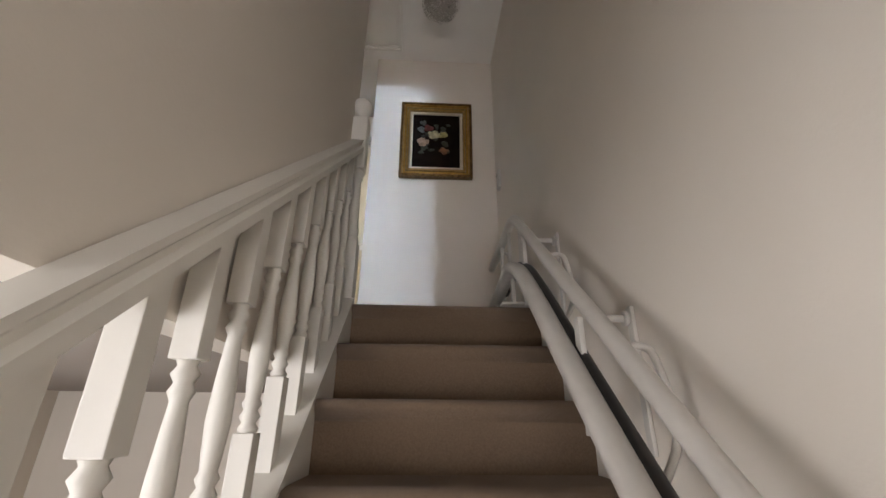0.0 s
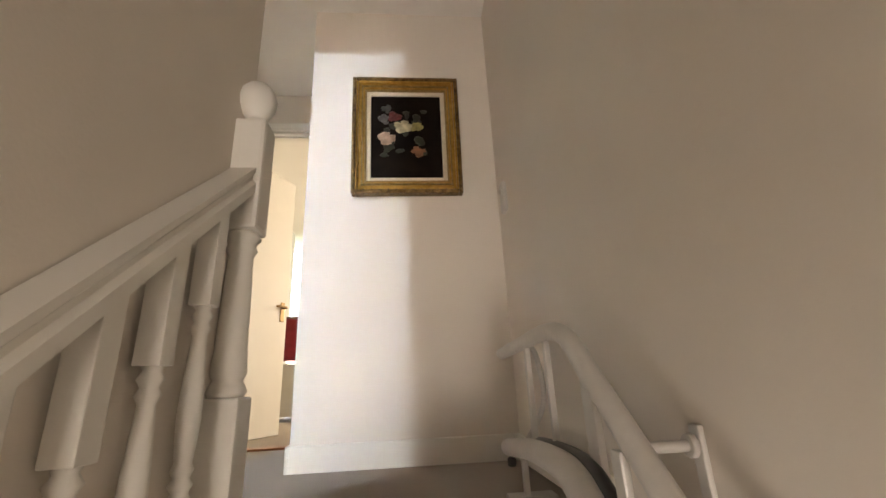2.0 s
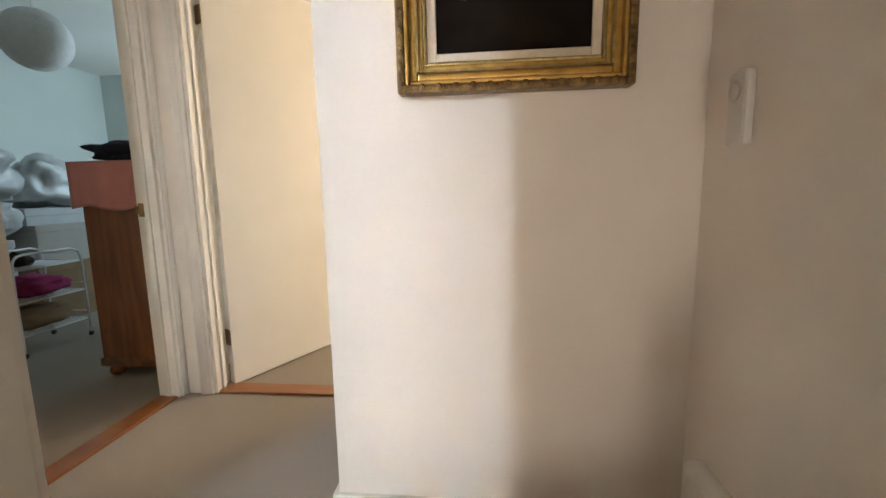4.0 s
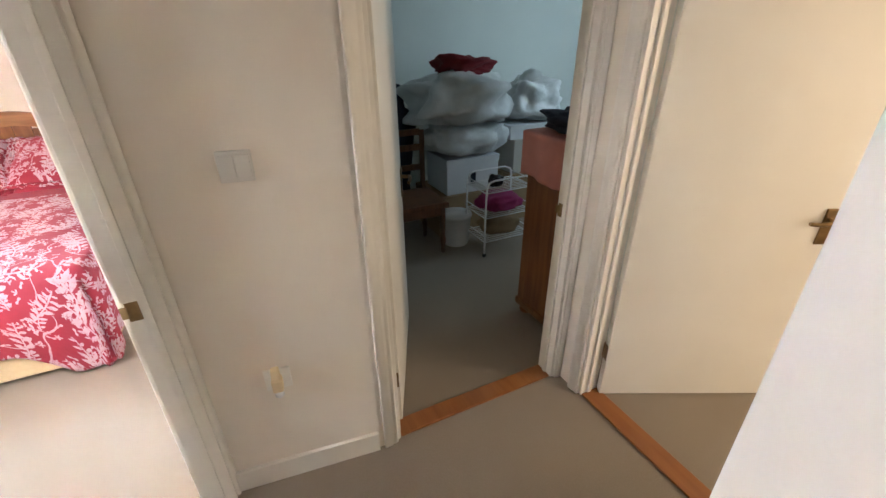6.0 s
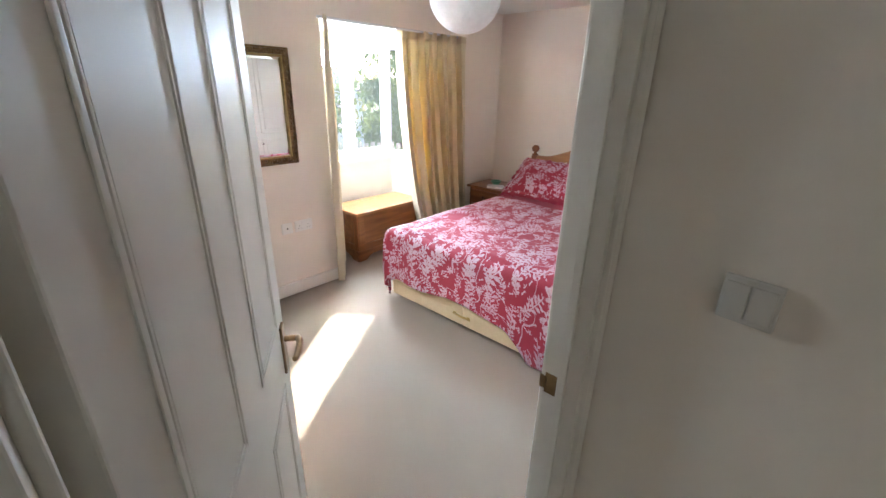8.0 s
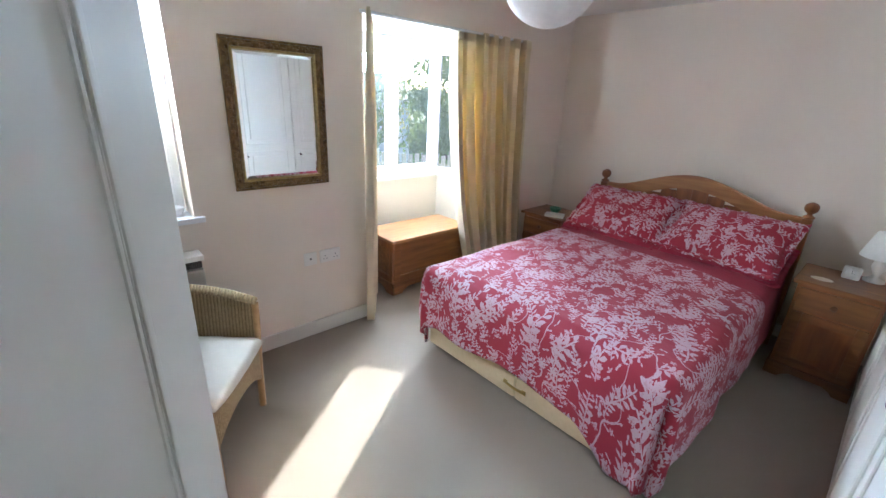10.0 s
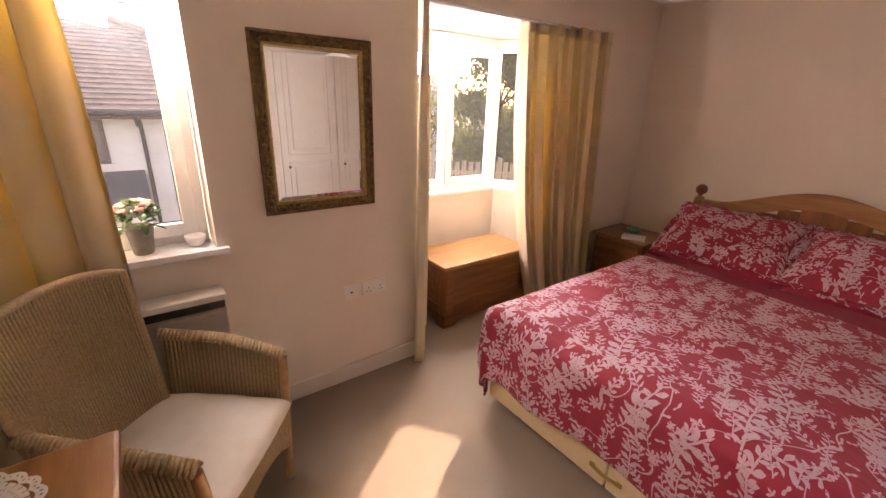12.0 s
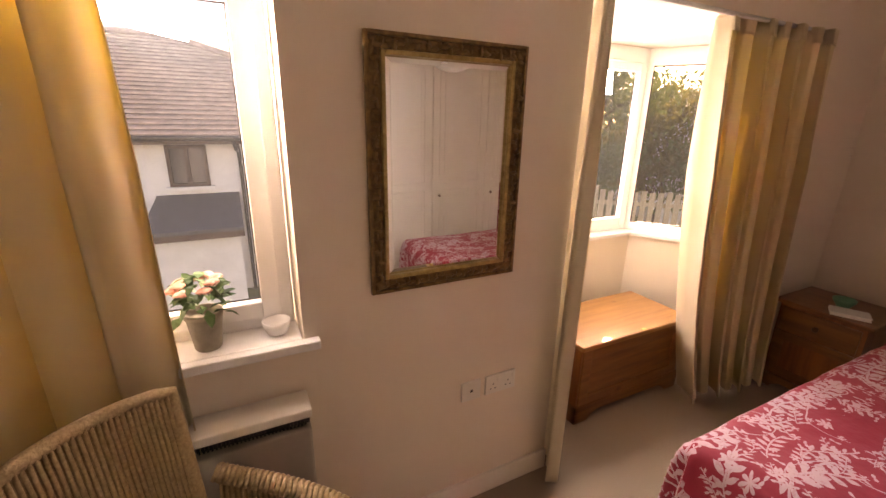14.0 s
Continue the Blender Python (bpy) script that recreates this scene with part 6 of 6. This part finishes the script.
def old_chair():
    top = thing("wooden_stool", "dark wooden chair with turned legs behind the door", "chair", pose(-2.72, 0.62, 0))
    part("seat", boxes(((-0.22, -0.22, 0.40), (0.22, 0.22, 0.44)), bevel=0.012), "dark_wood", top)
    for x in (-0.18, 0.18):
        for y in (-0.18, 0.18):
            bm = bmesh.new()
            lathe(bm, [(0.014, 0), (0.020, 0.02), (0.016, 0.05), (0.024, 0.12), (0.018, 0.16), (0.022, 0.30), (0.020, 0.40)], 14, (x, y, 0))
            part("leg", bm, "dark_wood", top)
    for y in (-0.18, 0.18):
        part("backrest_post", boxes(((-0.21, y - 0.018, 0.44), (-0.18, y + 0.018, 0.92)), bevel=0.006), "dark_wood", top)
    for z in (0.60, 0.76, 0.88):
        part("back_slat", boxes(((-0.205, -0.162, z), (-0.187, 0.162, z + 0.05)), bevel=0.005), "dark_wood", top)
    part("side_rail", boxes(((-0.19, -0.20, 0.33), (0.19, 0.20, 0.40)), bevel=0.006), "dark_wood", top)


trolley()
dresser()
old_chair()
carton("brown cardboard carton at the bottom of the pile", "card", -3.30, 0.90, 0.0, 0.50, 0.62, 0.36, 0, False)
carton("white storage box with a dark label", "white_card", -3.22, 0.98, 0.365, 0.40, 0.50, 0.30)
carton("brown cardboard carton standing by the wall", "card", -3.40, 1.64, 0.0, 0.55, 0.55, 0.44, 0, False)
carton("grey storage box stacked on a carton", "heater", -3.36, 1.66, 0.445, 0.48, 0.52, 0.30, 3, False)
carton("pale storage box on the pile", "white_card", -3.36, 1.68, 0.75, 0.46, 0.48, 0.12, -4, False)
heap("bedding_bag", "grey-white bag of bedding on a storage box", "bag", "plastic_bag", (-3.03, 1.24, 0.67), (0.60, 0.70, 0.30), 0.3, 1)
heap("bedding_bag", "bulging clear bag of white bedding, lying aslant", "bag", "plastic_bag", (-2.98, 1.16, 0.93), (0.66, 0.86, 0.40), 0.4, 5)
heap("red_jumper", "dark red jumper thrown on the bedding bags", "clothes", "red", (-2.96, 1.18, 1.29), (0.34, 0.42, 0.15), 0.5, 8)
heap("carrier_bag", "crumpled white carrier bag on the stacked boxes", "bag", "plastic_bag", (-3.10, 1.95, 0.875), (0.42, 0.55, 0.38), 0.55, 12)
heap("dark_coats", "heap of black coats beside the bedding bags", "clothes", "navy", (-3.40, 0.62, 0.0), (0.5, 0.5, 1.28), 0.3, 15)
heap("magenta_cloth", "magenta cloth folded on the middle trolley shelf", "cloth", "magenta", (-2.45, 1.26, 0.336), (0.26, 0.36, 0.13), 0.3, 20)
heap("brown_basket", "brown bundle on the bottom trolley shelf", "soft_body", "card", (-2.45, 1.26, 0.136), (0.24, 0.34, 0.14), 0.2, 24)
heap("navy_garment", "black garment lying on the pink cloth", "clothes", "navy", (-1.40, 1.02, 1.128), (0.40, 0.26, 0.11), 0.5, 28)
heap("white_linen", "folded white linen on the pine tallboy", "linen", "cushion", (-1.36, 1.42, 1.12), (0.36, 0.32, 0.12), 0.2, 31)
heap("small_camera", "small dark object on the top trolley shelf", "object", "black", (-2.42, 1.20, 0.536), (0.09, 0.11, 0.09), 0.3, 35)
paper_lamp(-2.62, 1.66, 2.02, 0.20, "white paper globe lampshade in the box room")
t_bin = thing("white_tub", "white plastic tub beside the trolley", "tub", pose(-2.66, 0.98, 0.0))
bm = bmesh.new()
lathe(bm, [(0.10, 0), (0.105, 0.01), (0.125, 0.24), (0.132, 0.25), (0.132, 0.27), (0.02, 0.272)], 26)
part("tub", bm, "upvc", t_bin)

# ---- end room ----
curtain("curtain", "gold striped curtain in the end room", (-1.0, 3.93), (-0.3, 3.93), (-1.0, 3.93), (-0.3, 3.93), 0.1, 2.18, 6, 0.03, 5.0)
cab = thing("grey_cabinet", "grey-green painted cabinet in the end room", "cabinet", pose(-1.02, 2.85, 0))
part("carcass", boxes(((0.01, 0, 0.05), (0.40, 0.55, 0.55)), bevel=0.004), "heater", cab)
part("cabinet_top", boxes(((0, -0.015, 0.55), (0.42, 0.57, 0.58)), bevel=0.006), "heater", cab)
for k in (0, 1):
    d = part("cabinet_door", boxes(((0.40, 0.01 + 0.27 * k, 0.08), (0.415, 0.27 + 0.27 * k, 0.53)), bevel=0.004), "heater", cab)
    bm = bmesh.new()
    knob(bm, (0.415, 0.23 if k == 0 else 0.32, 0.34), (1, 0, 0), 0.012)
    part("knob", bm, "brass", d)
t_red = thing("red_towel", "dark red towel hanging over a wooden rail", "towel", pose(-1.0, 2.9, 0.58))
bm = bmesh.new()
grid(bm, 14, 20, lambda s, q: Vector((0.02 + 0.32 * s, 0.02 + 0.012 * math.sin(s * 9 + q * 2), 0.03 + 0.46 * q)))
part("towel", bm, "red", t_red, "", 0.02)
part("rail", boxes(((0, 0.0, 0.0), (0.025, 0.045, 0.52)), ((0.335, 0.0, 0.0), (0.36, 0.045, 0.52)), ((0.025, 0.008, 0.485), (0.335, 0.038, 0.515)), bevel=0.004), "dark_wood", t_red)


# ---- outside ----
GROUND = -2.75
structure("ground", boxes(((-400, -400, GROUND - 0.2), (400, -4.75, GROUND)), ((-400, -4.75, GROUND - 0.2), (400, 400, GROUND - 0.05))), "grass", "rough grass round the houses", "ground")


def neighbour_house():
    yf, ze, zr = -13.5, 1.12, 3.68
    xl, xr, xa = 9.0, -7.2, 0.34
    top = thing("neighbour_house", "white rendered house with a brown tiled hipped roof", "house", kind="structure")
    part("wall", boxes(((xr + 0.4, yf - 7.0, GROUND), (xl, yf, ze))), "render", top)
    # roof courses, front slope cut by the hip
    run = 4.2
    bm = bmesh.new()
    n = 24
    for i in range(n):
        t0, t1 = i / n, (i + 1) / n
        y0, y1 = yf + 0.45 - (run + 0.45) * t0, yf + 0.45 - (run + 0.45) * t1
        z0, z1 = ze + (zr - ze) * t0, ze + (zr - ze) * t1
        a0, a1 = xr + (xa - xr) * t0, xr + (xa - xr) * t1
        q = [(a0, y0, z0 + 0.05), (xl, y0, z0 + 0.05), (xl, y1 - 0.08, z1 + 0.05), (a1, y1 - 0.08, z1 + 0.05)]
        v = [bm.verts.new(p) for p in q]
        w = [bm.verts.new((p[0], p[1] - 0.05, p[2] - 0.11)) for p in q]
        bm.faces.new(v)
        bm.faces.new((w[0], w[1], v[1], v[0]))
        bm.faces.new((w[3], w[0], v[0], v[3]))
    roof = part("roof", bm, "tile", top, "brown interlocking tiles in courses")
    bm = bmesh.new()
    v = [bm.verts.new(p) for p in ((xr, yf + 0.45, ze + 0.04), (xa, yf - run, zr + 0.04), (xl, yf - run, zr + 0.04), (xl, yf - 8, ze + 0.04), (xr, yf - 8, ze + 0.04))]
    bm.faces.new((v[0], v[1], v[4]))
    bm.faces.new((v[1], v[2], v[3], v[4]))
    # same roof as the tiles; this slope's shade is put in as slate colour
    part("roof_end", bm, "slate", roof, "hip end with its shade put in as a dark colour", 0.05)
    bm = bmesh.new()
    tube(bm, [(xr, yf + 0.45, ze + 0.08), (xa, yf - run, zr + 0.1), (xl, yf - run, zr + 0.1)], 0.09, 8)
    part("ridge_tile", bm, "tile", roof)
    part("fascia", boxes(((xr, yf + 0.38, ze - 0.16), (xl, yf + 0.44, ze + 0.03))), "fascia", top, "dark brown fascia board")
    part("soffit", boxes(((xr, yf, ze - 0.12), (xl, yf + 0.38, ze - 0.09))), "fascia", top)
    bm = bmesh.new()
    tube(bm, [(xr, yf + 0.5, ze - 0.03), (xl, yf + 0.5, ze - 0.03)], 0.06, 10)
    tube(bm, bend([(-1.0, yf + 0.5, ze - 0.06), (-1.05, yf + 0.3, ze - 0.3), (-1.1, yf + 0.08, ze - 0.5), (-1.1, yf + 0.08, GROUND)], 6), 0.045, 10)
    part("gutter", bm, "black", top, "black gutter and downpipe")
    for x0, x1, z0, z1 in ((-0.42, 0.40, -0.02, 0.93), (2.9, 3.9, -0.2, 0.93), (-2.55, -1.66, -0.28, 0.80), (-5.9, -5.0, -0.28, 0.80)):
        win = part("window", boxes(((x0 + 0.06, yf - 0.05, z0 + 0.06), (x1 - 0.06, yf + 0.012, z1 - 0.06))), "dark_pane", top, "dark window with brown frame")
        bm = bmesh.new()
        frame_bars(bm, x0, x1, z0, z1, 0.08, yf, yf + 0.05)
        cube(bm, ((x0 + x1) / 2 - 0.04, yf, z0 + 0.08), ((x0 + x1) / 2 + 0.04, yf + 0.05, z1 - 0.08))
        part("frame", bm, "fascia", win)
        part("sill", boxes(((x0 - 0.08, yf, z0 - 0.08), (x1 + 0.08, yf + 0.12, z0))), "render", win)
    # porch with a lean-to roof
    bm = bmesh.new()
    for i in range(6):
        t0, t1 = i / 6, (i + 1) / 6
        q = [(-1.0, yf + 1.3 - 1.3 * t0, -0.78 + 0.58 * t0), (0.95 - 0.25 * t0, yf + 1.3 - 1.3 * t0, -0.78 + 0.58 * t0), (0.95 - 0.25 * t1, yf + 1.3 - 1.3 * t1, -0.78 + 0.58 * t1), (-1.0, yf + 1.3 - 1.3 * t1, -0.78 + 0.58 * t1)]
        v = [bm.verts.new(p) for p in q]
        w = [bm.verts.new((p[0], p[1], p[2] - 0.08)) for p in q]
        bm.faces.new(v)
        bm.faces.new((w[0], w[1], v[1], v[0]))
    part("porch_roof", bm, "slate", top, "dark slate lean-to porch roof")
    part("porch_fascia", boxes(((-1.0, yf + 1.24, -1.0), (0.93, yf + 1.29, -0.81))), "fascia", top)
    part("porch_wall", boxes(((-0.9, yf, GROUND), (0.8, yf + 1.0, -0.82))), "render", top)


def tree(x, y, h, spread, seed, leaf, label):
    top = thing("tree", label, "tree", pose(x, y, GROUND), "garden trees")
    rnd = random.Random(seed)
    bm = bmesh.new()
    trunk = [Vector((0, 0, -0.1))]
    for i in range(1, 7):
        trunk.append(Vector((rnd.uniform(-0.12, 0.12) * i * 0.4, rnd.uniform(-0.12, 0.12) * i * 0.4, h * 0.75 * i / 6)))
    tube(bm, trunk, [0.16 * (1 - 0.13 * i) for i in range(7)], 9)
    tips = []
    for i in range(16):
        b = trunk[2 + i % 5]
        a, l = rnd.uniform(0, 6.28), spread * rnd.uniform(0.5, 1.0)
        e = b + Vector((math.cos(a) * l, math.sin(a) * l, rnd.uniform(0.3, 1.0) * h * 0.3))
        m = b.lerp(e, 0.5) + Vector((0, 0, 0.15 * l))
        tube(bm, [b, m, e], [0.05, 0.03, 0.012], 6)
        tips += [e, m, b.lerp(e, 0.8) + Vector((rnd.uniform(-0.4, 0.4), rnd.uniform(-0.4, 0.4), 0.3))]
    part("trunk", bm, "bark", top)
    vs, fs = [], []
    for tip in tips + [trunk[-1] + Vector((0, 0, 0.4))]:
        size = spread * rnd.uniform(0.30, 0.55)
        for k in range(130):
            d = Vector((rnd.gauss(0, 1), rnd.gauss(0, 1), rnd.gauss(0, 0.7)))
            p = tip + d * size * 0.5
            s = rnd.uniform(0.07, 0.15)
            r = Euler((rnd.uniform(0, 6), rnd.uniform(0, 6), rnd.uniform(0, 6))).to_matrix()
            n = len(vs)
            vs += [tuple(p + r @ Vector(q)) for q in ((-s, 0, 0), (0, s * 0.5, s * 0.2), (s, 0, 0), (0, -s * 0.5, s * 0.2))]
            fs.append((n, n + 1, n + 2, n + 3))
    me = bpy.data.meshes.new("crown")
    me.from_pydata(vs, [], fs)
    me.materials.append(M[leaf])
    new("crown", me).parent = top


def far_house(x, y, turn, label):
    """A smaller house beyond the gardens, with a dark gabled roof."""
    top = thing("far_house", label, "house", pose(x, y, GROUND, 0, 0, turn), kind="structure")
    part("wall", boxes(((-3.5, -2.5, 0), (3.5, 2.5, 4.2))), "render", top, "pale rendered walls")
    bm = bmesh.new()
    n = 14
    for side in (-1, 1):
        for i in range(n):
            t0, t1 = i / n, (i + 1) / n
            y0, y1 = side * 2.95 * (1 - t0), side * 2.95 * (1 - t1)
            z0, z1 = 4.05 + 1.9 * t0, 4.05 + 1.9 * t1
            v = [bm.verts.new(p) for p in ((-3.9, y0, z0 + 0.04), (3.9, y0, z0 + 0.04), (3.9, y1, z1 + 0.04), (-3.9, y1, z1 + 0.04))]
            w = [bm.verts.new(p) for p in ((-3.9, y0, z0 - 0.04), (3.9, y0, z0 - 0.04))]
            bm.faces.new(v)
            bm.faces.new((w[0], w[1], v[1], v[0]))
    part("roof", bm, "slate", top, "dark slate roof in courses", 0.03)
    bm = bmesh.new()
    for sx in (-3.5, 3.5):
        vs = [bm.verts.new(p) for p in ((sx, -2.5, 4.2), (sx, 2.5, 4.2), (sx, 0, 5.85))]
        bm.faces.new(vs)
    part("gable", bm, "render", top, "", 0.05)
    part("chimney", boxes(((1.2, -0.35, 5.2), (2.0, 0.35, 6.9)), ((1.15, -0.4, 6.7), (2.05, 0.4, 6.8))), "tile", top, "brick chimney stack")
    for wx in (-2.2, 0.0, 2.2):
        for sy in (-1, 1):
            ya, yb = sorted((sy * 2.49, sy * 2.53))
            win = part("window", boxes(((wx - 0.5, ya, 2.6), (wx + 0.5, yb, 3.7))), "dark_pane", top)
            bm = bmesh.new()
            ya, yb = sorted((sy * 2.5, sy * 2.56))
            frame_bars(bm, wx - 0.55, wx + 0.55, 2.55, 3.75, 0.07, ya, yb, 0)
            part("frame", bm, "upvc", win)


def garden_fence(a, b, h):
    """Upright pale boards on two rails between posts."""
    top = thing("garden_fence", "pale weathered board fence at the end of the garden", "fence", pose(a[0], a[1], GROUND, 0, 0, math.degrees(math.atan2(b[1] - a[1], b[0] - a[0]))))
    ln = math.hypot(b[0] - a[0], b[1] - a[1])
    n = int(ln / 0.16)
    first = part("board", boxes(((0, 0, 0.05), (0.11, 0.02, h)), bevel=0.004), "fence", top)
    for i in range(1, n):
        o = first.copy()
        scene.collection.objects.link(o)
        o.location = (i * 0.16, 0.004 * (i % 2), 0.02 * math.sin(i * 2.3))
    for z in (0.4, h - 0.3):
        part("rail", boxes(((0, 0.026, z), (ln, 0.06, z + 0.08))), "fence", top)
    for i in range(int(ln / 1.8) + 1):
        part("post", boxes(((i * 1.8, 0.062, -0.1), (i * 1.8 + 0.1, 0.16, h + 0.08)), bevel=0.005), "fence", top)


far_house(-21.5, -15.8, 55, "pale house with a dark slate roof beyond the trees")
far_house(-12.6, -23.5, 10, "pale house with a dark slate roof behind the hedge")
garden_fence((-6.2, -9.6), (-10.6, -6.0), 3.0)
neighbour_house()
for i, (x, y, h, sp, leaf, lab) in enumerate(((-12.5, -13.5, 6.6, 2.0, "foliage", "tall green garden tree beyond the bay window"), (-16.0, -13.0, 5.6, 2.2, "foliage2", "yellow-green garden tree beyond the bay window"), (-9.5, -17.0, 7.4, 2.3, "foliage", "dark green pine-like tree behind the houses"), (-15.5, -9.5, 5.2, 2.0, "foliage", "bushy green tree by the garden"), (-19.5, -17.0, 6.0, 2.6, "foliage", "broad green tree in the distance"), (-12.0, -21.0, 6.4, 2.8, "foliage2", "broad yellow-green tree in the distance"), (-19.0, -8.0, 5.0, 2.3, "foliage2", "low yellow-green tree by the fence"))):
    tree(x, y, h, sp, 40 + i, leaf, lab)
hedge_vs, hedge_fs = [], []
rh = random.Random(77)
for k in range(12000):
    u = rh.uniform(0, 1)
    p = Vector((-26 + 19 * u, -20 - 3 * math.sin(u * 3) + rh.gauss(0, 0.5), GROUND + abs(rh.gauss(0, 2.0)) * (0.7 + 0.5 * math.sin(u * 17))))
    s = rh.uniform(0.10, 0.2)
    r = Euler((rh.uniform(0, 6), rh.uniform(0, 6), rh.uniform(0, 6))).to_matrix()
    n = len(hedge_vs)
    hedge_vs += [tuple(p + r @ Vector(q)) for q in ((-s, 0, 0), (0, s * 0.5, 0), (s, 0, 0), (0, -s * 0.5, 0))]
    hedge_fs.append((n, n + 1, n + 2, n + 3))
hm = bpy.data.meshes.new("hedge")
hm.from_pydata(hedge_vs, [], hedge_fs)
hm.materials.append(M["foliage"])
tagged(new("hedge", hm), "ragged green hedge and shrubs behind the gardens", "hedge", kind="stuff")
